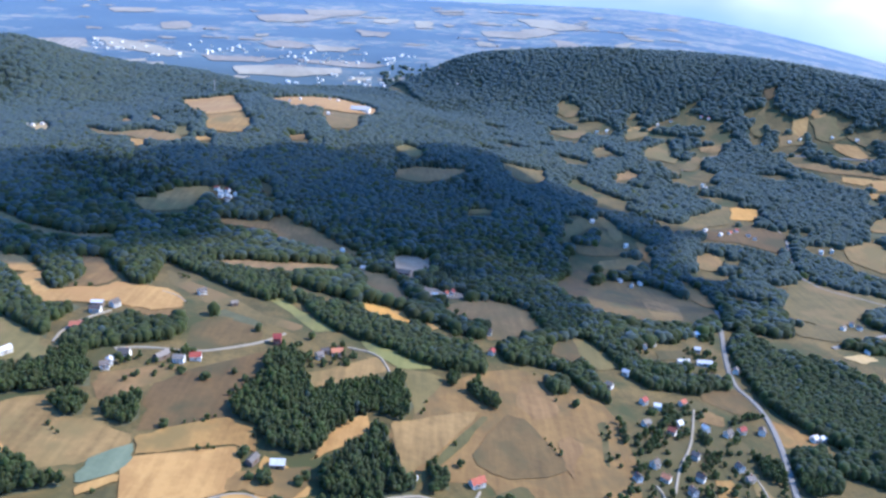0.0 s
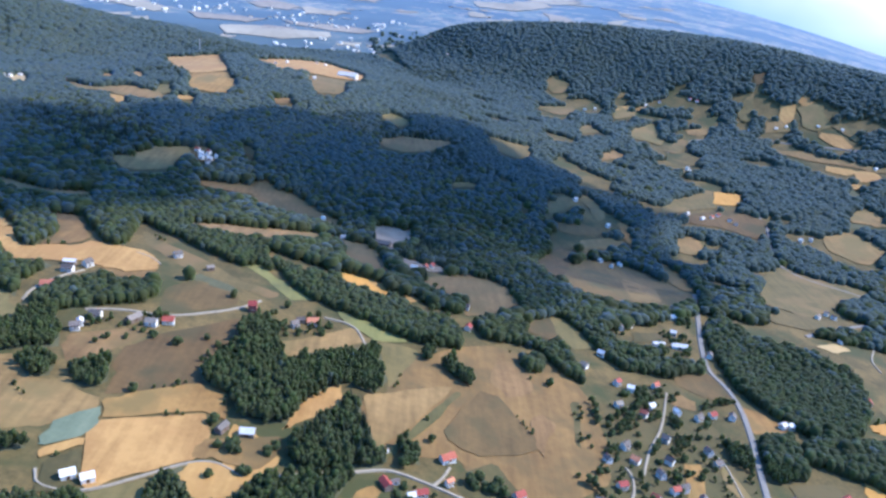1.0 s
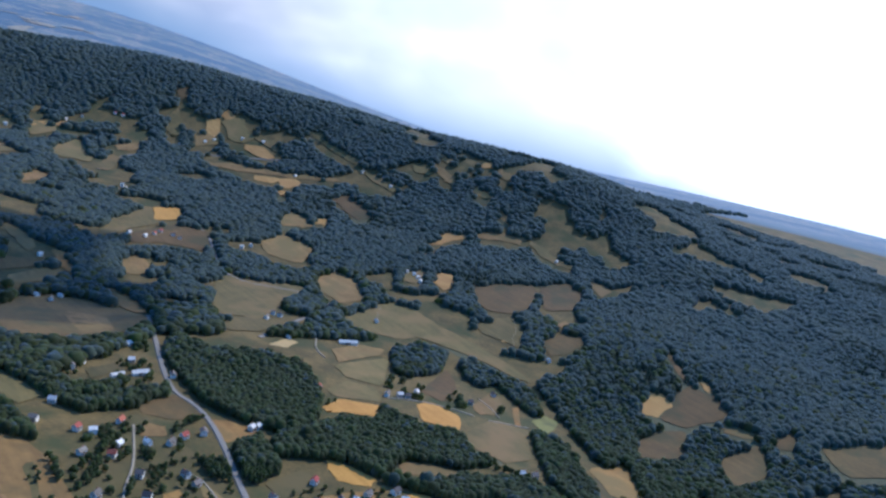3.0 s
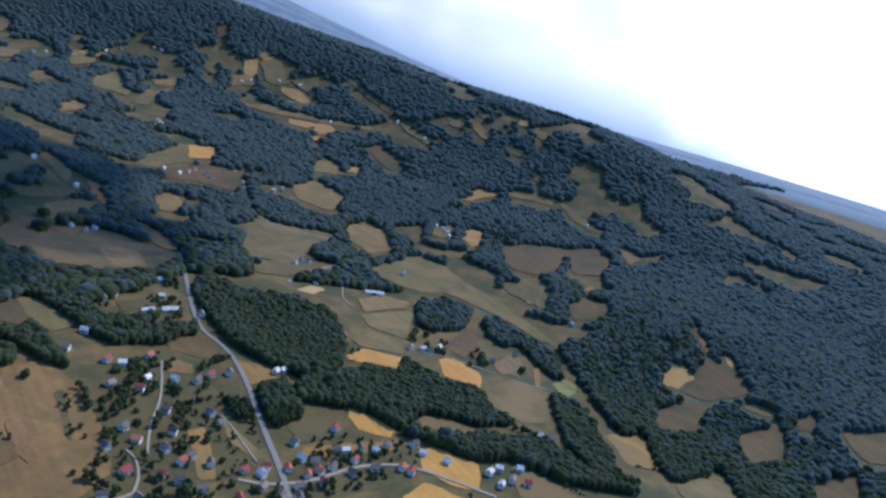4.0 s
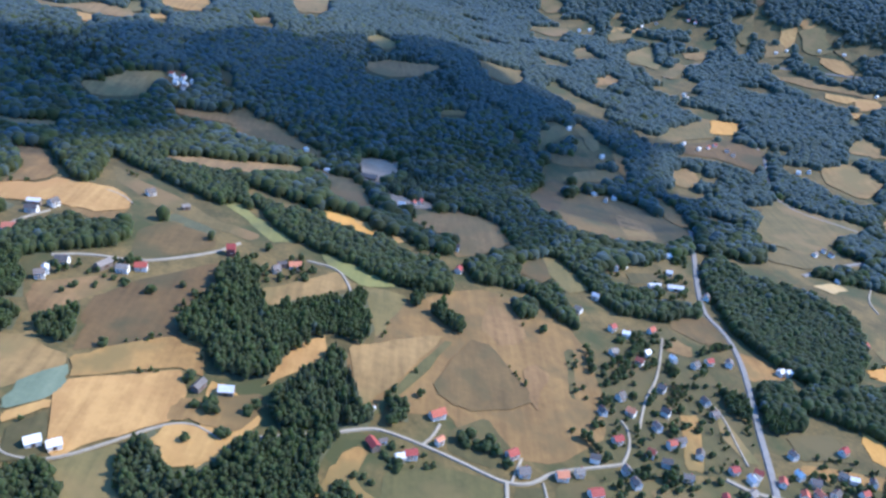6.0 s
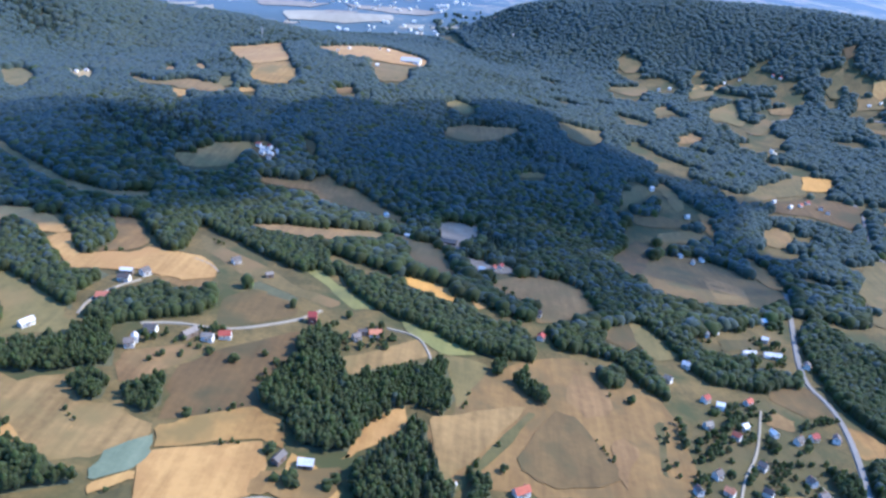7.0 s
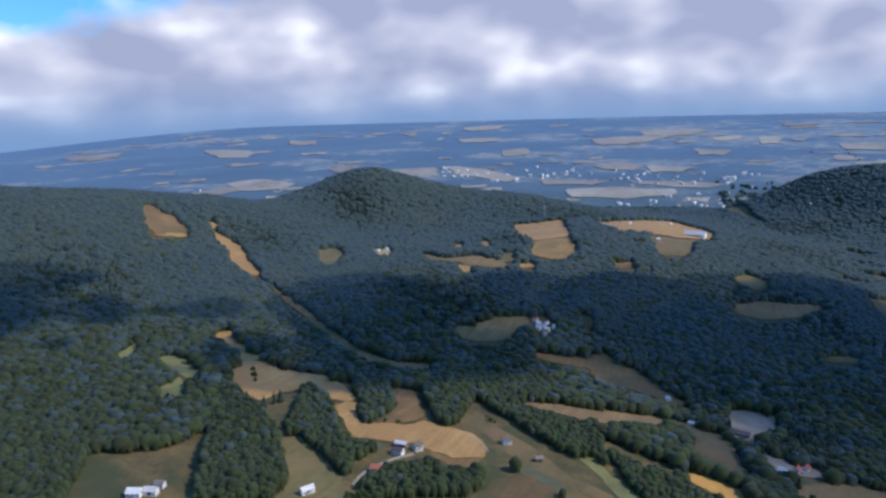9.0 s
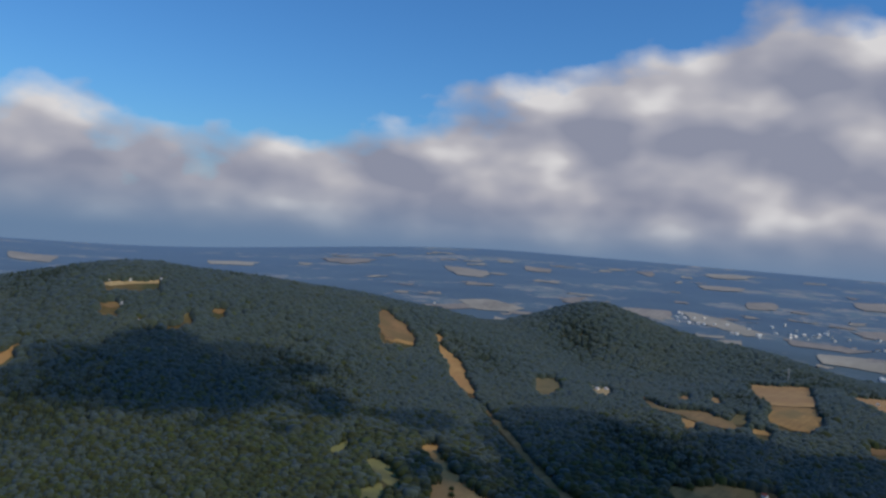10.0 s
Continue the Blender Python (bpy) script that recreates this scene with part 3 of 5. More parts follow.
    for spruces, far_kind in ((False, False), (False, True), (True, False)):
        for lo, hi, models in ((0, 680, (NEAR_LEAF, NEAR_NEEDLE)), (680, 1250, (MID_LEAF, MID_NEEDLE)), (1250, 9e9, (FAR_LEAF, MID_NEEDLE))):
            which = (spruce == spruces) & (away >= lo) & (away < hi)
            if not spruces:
                which &= hazed == far_kind
            if not which.any():
                continue
            g, w = size[which], big[which]
            tall, wide = (13.5, 11.5) if spruces else (11.0, 7.8)
            g = g if lo == 0 else 1 + (g - 1) * (0.9 if lo < 1000 else 0.7)
            v, f = plant(x[which], y[which], tall * g * (1 + 0.2 * (w - 1)), wide * g * w * (1.0 if lo == 0 or spruces else 1.0 if lo < 1000 else 1.08), models[spruces], rng)
            if kind == "garden":
                tagged(new("garden_trees", fast_mesh("garden_trees", v, f, M["leaf"])), "dark green bushes and fruit trees in village gardens", "garden trees", kind="stuff")
                continue
            words = "dark blue-green spruces standing in the wood" if spruces else "dense dark green broadleaf wood in summer leaf"
            tagged(new("forest", fast_mesh("forest", v, f, M["needle" if spruces else "hazed_leaf" if far_kind else "leaf"], lo > 0)), words, "forest", kind="stuff")
    if kind not in ("copses", "closed", "garden") and np.hypot(xs, ys - 60).max() < 2900:
        tagged(drape("forest_floor", outline, M["floor"], 0.05, 40.0), "shaded dark forest floor under trees", "forest floor", kind="structure")


def hedge(kind, line):
    """A line of bushes and small trees."""
    rng = np.random.default_rng(int(abs(line[0][0]) * 7 + abs(line[0][1])))
    x, y = [], []
    for (ax, ay), (bx, by) in zip(line, line[1:]):
        n = max(1, int(math.hypot(bx - ax, by - ay) / 4.5))
        for k in range(n):
            x.append(ax + (bx - ax) * k / n + rng.normal(0, 1.6))
            y.append(ay + (by - ay) * k / n + rng.normal(0, 1.6))
    x, y = np.array(x), np.array(y)
    keep = np.sin(np.arange(len(x)) * 0.9 + x[0]) + rng.normal(0, 0.6, len(x)) > (-1.2 if kind == "tall" else -0.3)
    keep[0] = True
    x, y = x[keep], y[keep]
    s = rng.uniform(0.45, 1.2, len(x)) * (1.0 if kind == "tall" else 0.6)
    v, f = plant(x, y, 9.0 * s, 8.0 * s, NEAR_LEAF, rng)
    tagged(new("hedgerow", fast_mesh("hedgerow", v, f, M["leaf"])), "uneven dark green hedgerow between fields", "hedge", kind="stuff")


def make_tree(seed):
    """One broadleaf tree, 1 high: trunk with limbs, and a crown of clumps."""
    tree = new("tree")
    rng = random.Random(seed)
    bm = bmesh.new()

    def limb(a, b, ra, rb):
        way = b - a
        m = Matrix.Translation((a + b) / 2) @ way.to_track_quat("Z", "Y").to_matrix().to_4x4()
        bmesh.ops.create_cone(bm, cap_ends=True, segments=6, radius1=ra, radius2=rb, depth=way.length, matrix=m)

    top = Vector((rng.uniform(-0.03, 0.03), rng.uniform(-0.03, 0.03), 0.55))
    limb(Vector((0, 0, -0.06)), top, 0.035, 0.018)
    for k in range(4):
        a = k * 1.57 + rng.uniform(-0.4, 0.4)
        limb(Vector((0, 0, 0.25 + 0.07 * k)), Vector((math.cos(a) * 0.26, math.sin(a) * 0.26, 0.5 + 0.08 * k)), 0.016, 0.006)
    part("trunk", bm, M["bark"], tree)
    v, f = lumps(seed + 70, 9, 1, 0.33, 1.0)
    crown = new("crown", fast_mesh("crown", v, f, M["leaf"]))
    crown.parent = tree
    tagged(tree, "rounded broadleaf tree in dark summer leaf", "tree", "lone trees")
    return tree


TREE_MODELS = []
tree_dice = random.Random(5)


def tree(x, y, tall=9.0):
    k = tree_dice.randrange(5)
    s = tall * tree_dice.uniform(0.8, 1.25)
    m = Matrix.Translation((x, y, z_at(x, y))) @ Matrix.Rotation(tree_dice.uniform(0, 6.28), 4, "Z")
    if len(TREE_MODELS) < 5:
        ob = make_tree(len(TREE_MODELS))
        TREE_MODELS.append(ob)
        ob.matrix_basis = m @ Matrix.Diagonal((s, s, s, 1))
    else:
        src = TREE_MODELS[k]
        keep = src.scale.copy()
        src.scale = (s, s, s)
        copy_thing(src, m)
        src.scale = keep


def scatter(count, tall, outline):
    """Trees and shrubs standing loosely about gardens and slopes."""
    rng = np.random.default_rng(count * 31 + int(abs(outline[0][0])))
    xs, ys = [p[0] for p in outline], [p[1] for p in outline]
    x, y = rng.uniform(min(xs), max(xs), count * 4), rng.uniform(min(ys), max(ys), count * 4)
    keep = inside(x, y, outline)
    for line, width in ROADS:
        keep &= ~near_line(x, y, line, width * 0.5 + 3.0)
    for hx, hy, r in HOUSES:
        keep &= np.hypot(x - hx, y - hy) > r + 2.5
    for px, py in list(zip(x[keep], y[keep]))[:count]:
        tree(float(px), float(py), tall * float(rng.uniform(0.55, 1.2)))


# ---- houses ----
HOUSES = []
house_dice = random.Random(11)
ROOF_WORDS = {"red": "red tiled", "orange": "orange tiled", "grey": "grey sheet", "dark": "dark tiled", "silver": "pale metal"}


def box(bm, x0, x1, y0, y1, z0, z1):
    m = Matrix.Translation(((x0 + x1) / 2, (y0 + y1) / 2, (z0 + z1) / 2)) @ Matrix.Diagonal((x1 - x0, y1 - y0, z1 - z0, 1))
    bmesh.ops.create_cube(bm, size=1.0, matrix=m)


def gable_walls(w, d, h, rise):
    bm = bmesh.new()
    low = [bm.verts.new(p) for p in ((-w / 2, -d / 2, -2.5), (w / 2, -d / 2, -2.5), (w / 2, d / 2, -2.5), (-w / 2, d / 2, -2.5))]
    top = [bm.verts.new((v.co.x, v.co.y, h)) for v in low]
    a, b = bm.verts.new((-w / 2, 0, h + rise)), bm.verts.new((w / 2, 0, h + rise))
    bm.faces.new((low[0], low[1], top[1], top[0]))
    bm.faces.new((low[2], low[3], top[3], top[2]))
    bm.faces.new((low[1], low[2], top[2], b, top[1]))
    bm.faces.new((low[3], low[0], top[0], a, top[3]))
    return bm


def gable_roof(w, d, h, rise, over=0.55, thick=0.25):
    """Two thick slopes with eaves, their ridge along x."""
    bm = bmesh.new()
    slope = rise / (d / 2)
    for s in (-1, 1):
        y1, z1 = s * (d / 2 + over), h - slope * over
        quad = [(-w / 2 - over, 0, h + rise), (w / 2 + over, 0, h + rise), (w / 2 + over, y1, z1), (-w / 2 - over, y1, z1)]
        lo = [bm.verts.new((x, y, z + 0.06)) for x, y, z in quad]
        hi = [bm.verts.new((x, y, z + 0.06 + thick)) for x, y, z in quad]
        bm.faces.new(hi)
        bm.faces.new(lo[::-1])
        for k in range(4):
            bm.faces.new((lo[k], lo[(k + 1) % 4], hi[(k + 1) % 4], hi[k]))
    bmesh.ops.recalc_face_normals(bm, faces=bm.faces[:])
    return bm


def clear_spot(x, y, r):
    """The nearest place to (x, y) that is free of roads and other houses."""
    for k in range(40):
        a, q = k * 2.4, 1.7 * math.sqrt(k)
        px, py = x + math.cos(a) * q, y + math.sin(a) * q
        one = np.array([px]), np.array([py])
        if any(near_line(*one, line, width * 0.5 + r + 0.5)[0] for line, width in ROADS):
            continue
        if all(math.hypot(px - hx, py - hy) > r + hr + 0.8 for hx, hy, hr in HOUSES):
            return px, py
    return x, y


def house(x, y, roof="grey", w=9.8, d=8.2, turn=None, wall="plaster", h=None, windows=True):
    """A gabled farmhouse: walls, roof, chimney, windows, door and a small porch."""
    rng = house_dice
    turn = rng.choice((20, 35, -15, 110, 70, -40)) if turn is None else turn
    w, d = w * 0.78, d * 0.78
    x, y = clear_spot(x, y, max(w, d) * 0.5)
    h = (4.4 if w < 10 else 3.8) * rng.uniform(0.85, 1.1) if h is None else h * 0.85
    w, d = w * rng.uniform(0.92, 1.08), d * rng.uniform(0.92, 1.08)
    rise = d * rng.uniform(0.34, 0.46)
    home = new("house" if windows else "barn")
    part("wall", gable_walls(w, d, h, rise), M[wall], home)
    part("roof", gable_roof(w, d, h, rise), M[roof], home, ROOF_WORDS[roof] + " roof")
    if windows == "far":
        bm = bmesh.new()
        box(bm, w * 0.18, w * 0.18 + 0.8, 0.4, 1.2, h + rise * 0.4, h + rise + 1.0)
        part("chimney", bm, M["brick"], home, "brick chimney")
    elif windows:
        bm = bmesh.new()
        box(bm, w * 0.18, w * 0.18 + 0.8, 0.4, 1.2, h + rise * 0.4, h + rise + 1.0)
        part("chimney", bm, M["brick"], home, "brick chimney")
        for side in (-1, 1):
            for floor in range(2 if h > 4.2 else 1):
                for k in (-0.32, 0.0, 0.32):
                    if floor == 0 and k == 0 and side == -1:
                        continue
                    bm = bmesh.new()
                    z = 0.8 + 2.0 * floor
                    yy = side * d / 2
                    box(bm, k * w - 0.6, k * w + 0.6, yy - 0.05, yy + 0.05, z, z + 1.15)
                    part("window", bm, M["glass"], home)
        for side in (-1, 1):
            bm = bmesh.new()
            box(bm, side * w / 2 - 0.05, side * w / 2 + 0.05, -0.7, 0.7, h * 0.62, h * 0.62 + 1.4)
            part("window", bm, M["glass"], home)
        bm = bmesh.new()
        box(bm, -0.5, 0.5, -d / 2 - 0.06, -d / 2 + 0.05, 0.1, 2.2)
        part("door", bm, M["wood"], home)
        bm = bmesh.new()
        box(bm, -1.6, 1.6, -d / 2 - 2.0, -d / 2, 2.45, 2.65)
        box(bm, -1.5, -1.3, -d / 2 - 1.9, -d / 2 - 1.7, -0.5, 2.45)
        box(bm, 1.3, 1.5, -d / 2 - 1.9, -d / 2 - 1.7, -0.5, 2.45)
        part("porch", bm, M["boards"], home)
    else:
        bm = bmesh.new()
        box(bm, -w * 0.14, w * 0.14, -d / 2 - 0.08, -d / 2 + 0.05, 0.0, min(3.4, h - 0.4))
        part("door", bm, M["wood"], home, "wide barn door")
    home.matrix_basis = pose(x, y, z_at(x, y) + 0.9, 0, 0, turn)
    HOUSES.append((x, y, max(w, d) / 2))
    kind = {"plaster": "white plastered", "boards": "weathered board", "brick": "red brick"}[wall]
    what = "house" if windows else "barn"
    tagged(home, "%s %s under a %s roof" % (kind, what, ROOF_WORDS[roof]), what, "houses of the hamlets" if windows else "farm buildings")
    return home


def barn(x, y, roof="grey", w=16.0, d=9.0, turn=None, wall="boards", h=4.2):
    return house(x, y, roof, w, d, turn, wall, h, False)


def cottage(x, y, roof="silver"):
    return house(x, y, roof, 9.2, 7.8, None, "plaster", None, "far")


def hamlet(x, y):
    """A far village on the plain: a loose cluster of small pale houses with pitched roofs."""
    dice = random.Random(int(x * 3 + y))
    village = new("village")
    for name, wall in (("walls", True), ("roofs", False)):
        whole = bmesh.new()
        again = random.Random(int(x + y))
        for _ in range(10):
            px, py = x + again.gauss(0, 80), y + again.gauss(0, 60)
            w, d = again.uniform(9, 18), again.uniform(8, 12)
            bm = gable_walls(w, d, 5.0, 3.0) if wall else gable_roof(w, d, 5.0, 3.0)
            me = bpy.data.meshes.new(name)
            bm.transform(pose(px, py, z_at(px, py) + 1.0, 0, 0, again.uniform(0, 180)))
            bm.to_mesh(me)
            bm.free()
            whole.from_mesh(me)
            bpy.data.meshes.remove(me)
        part(name, whole, M["plaster"] if wall else M[dice.choice(("silver", "silver", "grey"))], village)
    tagged(village, "far white houses of a village on the plain", "village", kind="stuff")


def mast(x, y, tall=42.0):
    """A slim lattice mast: four legs drawn together, rungs and braces."""
    top = new("mast")
    for sx, sy in ((-1, -1), (1, -1), (1, 1), (-1, 1)):
        bm = bmesh.new()
        a, b = Vector((sx * 1.6, sy * 1.6, -1.0)), Vector((sx * 0.35, sy * 0.35, tall))
        way = b - a
        m = Matrix.Translation((a + b) / 2) @ way.to_track_quat("Z", "Y").to_matrix().to_4x4()
        bmesh.ops.create_cone(bm, cap_ends=True, segments=6, radius1=0.28, radius2=0.2, depth=way.length, matrix=m)
        part("leg", bm, M["silver"], top)
    for k in range(10):
        bm = bmesh.new()
        z, r = tall * (k + 0.5) / 10, 1.6 - 1.25 * (k + 0.5) / 10
        for s in (-1, 1):
            box(bm, -r, r, s * r - 0.1, s * r + 0.1, z, z + 0.25)
            box(bm, s * r - 0.1, s * r + 0.1, -r, r, z, z + 0.25)
        part("rung", bm, M["silver"], top)
    bm = bmesh.new()
    box(bm, -0.9, 0.9, -0.9, 0.9, tall - 3, tall - 1)
    part("aerial", bm, M["plaster"], top)
    top.matrix_basis = pose(x, y, z_at(x, y))
    tagged(top, "slim grey lattice radio mast above the village", "mast")


# ---- clouds that shade the land ----
def cloud(x, y, rx, ry, turn, seed, up=950.0):
    """A cumulus whose shadow falls about the place (x, y): a lumpy heap on a flat base, drifting towards the sun."""
    rng = random.Random(seed)
    way = sun_way / sun_way.z
    bm = bmesh.new()
    for k in range(28):
        a, q = rng.uniform(0, 6.283), math.sqrt(rng.uniform(0, 1)) * (1.0 if k < 16 else 1.35)
        px, py = math.cos(a) * q * rx * 0.72, math.sin(a) * q * ry * 0.72
        s = rng.uniform(0.24, 0.4) * min(rx, ry) * (1.3 - 0.6 * q) * (1.0 if k < 16 else 0.55)
        m = Matrix.Translation((px, py, s * 0.25)) @ Matrix.Diagonal((s * rng.uniform(1.0, 1.6), s * rng.uniform(1.0, 1.5), s * 0.55, 1))
        made = bmesh.ops.create_icosphere(bm, subdivisions=3, radius=1.0, matrix=m)["verts"]
        for v in made:
            v.co += Vector((1, 1, 0.6)) * 0.22 * s * noise.noise(v.co * (2.2 / s) + Vector((seed, 0, 0)))
            v.co.z = max(v.co.z, -0.06 * s)
    for f in bm.faces:
        f.smooth = True
    me = bpy.data.meshes.new("cloud")
    bm.to_mesh(me)
    bm.free()
    me.materials.append(CLOUD)
    ob = new("cloud", me)
    ob.matrix_basis = pose(x + way.x * up, y + way.y * up, z_at(x, y) + up, 0, 0, turn)
    tagged(ob, "white cumulus cloud with a flat grey base", "cloud", "clouds overhead")


def cloud_stuff(name, clear):
    """White droplets that let a share of the sunlight through."""
    m = surface(name, (0.80, 0.81, 0.83), (0.88, 0.88, 0.89), 0.004, bump=0.0)
    nodes, links = m.node_tree.nodes, m.node_tree.links
    air, blend = nodes.new("ShaderNodeBsdfTransparent"), nodes.new("ShaderNodeMixShader")
    blend.inputs[0].default_value = clear
    for node in list(nodes):
        if node.type == "BSDF_PRINCIPLED":
            links.new(node.outputs[0], blend.inputs[1])
        elif node.type == "OUTPUT_MATERIAL":
            links.new(air.outputs[0], blend.inputs[2])
            links.new(blend.outputs[0], node.inputs[0])
    return m


CLOUD = cloud_stuff("cloud_white", 0.6)


lawn('green', [(184, 618), (235, 722), (316, 771), (349, 615), (317, 537), (204, 516), (178, 560)])
lawn('green', [(176, 504), (308, 528), (286, 471), (177, 461)])
lawn('green', [(323, 538), (434, 571), (492, 533), (469, 498), (332, 482), (302, 487)])
# the hills beyond: meadows, clearings and the farmed plain
field('tan', [(-429, 589), (-397, 607), (-369, 568), (-350, 557), (-318, 577), (-307, 564), (-290, 546), (-266, 549), (-270, 569), (-259, 544), (-229, 533), (-228, 514), (-258, 486), (-282, 478), (-312, 498), (-376, 545), (-397, 556)])
field('straw', [(-329, 499), (-301, 542), (-279, 514), (-308, 488)])
field('olive', [(-473, 718), (-455, 733), (-433, 713), (-398, 693), (-368, 674), (-365, 657), (-347, 651), (-348, 636), (-375, 624), (-402, 609), (-412, 649), (-443, 688)])
field('straw', [(-389, 654), (-382, 666), (-368, 668), (-367, 654), (-381, 645)])
field('amber', [(-368, 787), (-315, 819), (-268, 795), (-268, 760), (-288, 748), (-316, 757), (-343, 774)])
field('olive', [(-324, 895), (-268, 852), (-229, 831), (-183, 793), (-133, 780), (-141, 763), (-184, 773), (-230, 792), (-262, 813), (-299, 845)])
field('lime', [(-184, 838), (-176, 857), (-140, 816), (-112, 791), (-99, 781), (-120, 768), (-150, 805)])
field('tan', [(-288, 598), (-273, 576), (-239, 619), (-225, 651), (-251, 644), (-292, 619)])
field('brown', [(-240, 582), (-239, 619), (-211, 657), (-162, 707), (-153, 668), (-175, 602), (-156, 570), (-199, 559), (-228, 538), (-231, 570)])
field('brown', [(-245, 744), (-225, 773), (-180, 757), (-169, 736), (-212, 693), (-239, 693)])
field('tan', [(-116, 675), (-87, 698), (-49, 738), (-35, 712), (-64, 685), (-103, 647)])
field('amber', [(-17, 716), (24, 709), (64, 746), (107, 767), (160, 755), (192, 730), (202, 690), (204, 624), (193, 556), (144, 511), (71, 506), (61, 545), (25, 537), (-6, 537), (-23, 569), (-31, 598), (-5, 628), (-13, 666)])
field('olive', [(-20, 720), (24, 720), (8, 674), (-5, 632), (-14, 666)])
field('tan', [(104, 736), (140, 738), (141, 685), (113, 662), (96, 686)])
field('green', [(179, 684), (187, 686), (175, 601), (169, 608)])
field('green', [(51, 522), (90, 552), (112, 513), (91, 491), (58, 502)])
field('green', [(10, 469), (35, 480), (60, 485), (97, 476), (91, 438), (4, 424)])
field('green', [(104, 476), (129, 484), (125, 441), (98, 438)])
field('green', [(138, 489), (175, 501), (185, 471), (173, 445), (128, 442)])
field('ochre', [(185, 471), (220, 476), (254, 461), (245, 449), (178, 446)])
field('olive', [(218, 500), (269, 513), (268, 482), (247, 467), (216, 479)])
field('ochre', [(-29, 466), (-12, 491), (-4, 485), (-13, 456), (5, 440), (0, 424), (-42, 414), (-34, 437)])
field('straw', [(-128, 530), (-115, 531), (-99, 518), (-81, 496), (-102, 465), (-116, 437)])
field('straw', [(-78, 584), (-49, 623), (-45, 594), (-83, 541), (-89, 534)])
field('tan', [(312, 743), (330, 729), (322, 710), (293, 716)])
field('ochre', [(383, 739), (405, 730), (424, 698), (372, 685)])
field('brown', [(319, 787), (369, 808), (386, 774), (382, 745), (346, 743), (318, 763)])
field('ochre', [(275, 608), (296, 612), (275, 533), (258, 530)])
field('olive', [(317, 628), (324, 597), (334, 555), (320, 554), (307, 586)])
field('ochre', [(372, 564), (438, 562), (490, 553), (467, 538), (416, 548), (369, 543)])
field('gold', [(469, 626), (485, 606), (498, 572), (481, 562), (455, 581), (455, 606)])
field('gold', [(495, 525), (520, 538), (533, 523), (556, 498), (521, 457), (495, 478), (482, 505)])
field('gold', [(412, 445), (435, 473), (473, 484), (490, 459), (521, 432)])
field('tan', [(543, 593), (579, 589), (609, 556), (588, 552), (534, 572)])
field('olive', [(596, 486), (622, 454), (647, 411), (554, 427)])
field('brown', [(802, 502), (826, 481), (762, 423), (746, 450)])
field('gold', [(693, 735), (722, 734), (734, 688), (697, 649), (657, 686)])
field('gold', [(539, 744), (577, 763), (627, 731), (599, 704), (561, 722), (532, 729)])
field('olive', [(574, 790), (627, 815), (659, 786), (634, 742), (579, 766)])
field('brown', [(729, 771), (853, 847), (812, 771), (742, 737)])
field('olive', [(699, 643), (791, 675), (825, 634), (751, 559), (691, 558), (678, 605)])
field('tan', [(791, 724), (868, 755), (862, 725), (808, 687), (777, 694)])
field('ochre', [(863, 704), (879, 704), (822, 646), (812, 652)])
field('lime', [(856, 660), (906, 675), (907, 646), (850, 618)])
field('olive', [(641, 870), (768, 897), (676, 789), (633, 824)])
field('olive', [(780, 1064), (940, 1114), (966, 1054), (885, 958), (830, 970), (787, 1017)])
field('green', [(377, 601), (430, 614), (438, 575), (374, 569)])
field('olive', [(-102, 1036), (-56, 1045), (-14, 923), (-32, 902), (-81, 928)])
field('gold', [(-85, 887), (-44, 879), (-11, 858), (-22, 837), (-73, 853)])
field('straw', [(-47, 884), (-21, 867), (-29, 852), (-43, 864)])
field('tan', [(20, 916), (84, 986), (133, 973), (154, 912), (115, 857), (75, 827), (72, 887), (33, 889)])
field('straw', [(2, 853), (23, 850), (8, 830)])
field('lime', [(-72, 773), (-34, 756), (11, 734), (-21, 718), (-60, 743)])
field('brown', [(147, 851), (184, 881), (199, 847), (174, 813), (151, 827)])
field('olive', [(186, 894), (212, 879), (235, 822), (204, 800), (190, 831)])
field('green', [(292, 886), (352, 904), (334, 871), (293, 859)])
field('paved', [(63, 451), (94, 454), (93, 449), (72, 445), (62, 440)])
field('paved', [(103, 459), (111, 456), (106, 440), (100, 440)])
field('ochre', [(-226, 530), (-210, 550), (-170, 576), (-143, 574), (-131, 533), (-151, 540), (-184, 526), (-218, 507)])
field('straw', [(-222, 503), (-182, 522), (-149, 538), (-139, 517), (-138, 482), (-171, 455), (-199, 430), (-206, 439), (-221, 486)])
field('amber', [(-146, 493), (-140, 506), (-107, 518), (-87, 528), (-85, 502), (-96, 483), (-106, 479), (-128, 486), (-143, 481)])
field('straw', [(-151, 459), (-143, 475), (-126, 481), (-110, 473), (-103, 462), (-109, 448), (-129, 436), (-140, 452)])
field('teal', [(-250, 474), (-247, 497), (-225, 523), (-220, 504), (-222, 483), (-246, 467)])
field('straw', [(-244, 462), (-221, 481), (-219, 473), (-237, 454)])
field('green', [(-235, 452), (-218, 471), (-205, 433), (-213, 424), (-228, 420)])
field('olive', [(-199, 424), (-186, 434), (-165, 453), (-163, 431), (-155, 410), (-145, 400), (-173, 388), (-185, 405)])
field('tan', [(-27, 612), (4, 631), (44, 657), (58, 658), (33, 612), (10, 569), (-10, 533), (-20, 560)])
field('brown', [(45, 582), (66, 628), (81, 663), (102, 663), (117, 630), (138, 588), (108, 568), (79, 556), (58, 562), (49, 569)])
field('green', [(-5, 528), (11, 561), (33, 605), (59, 653), (64, 650), (40, 599), (15, 553), (2, 529)])
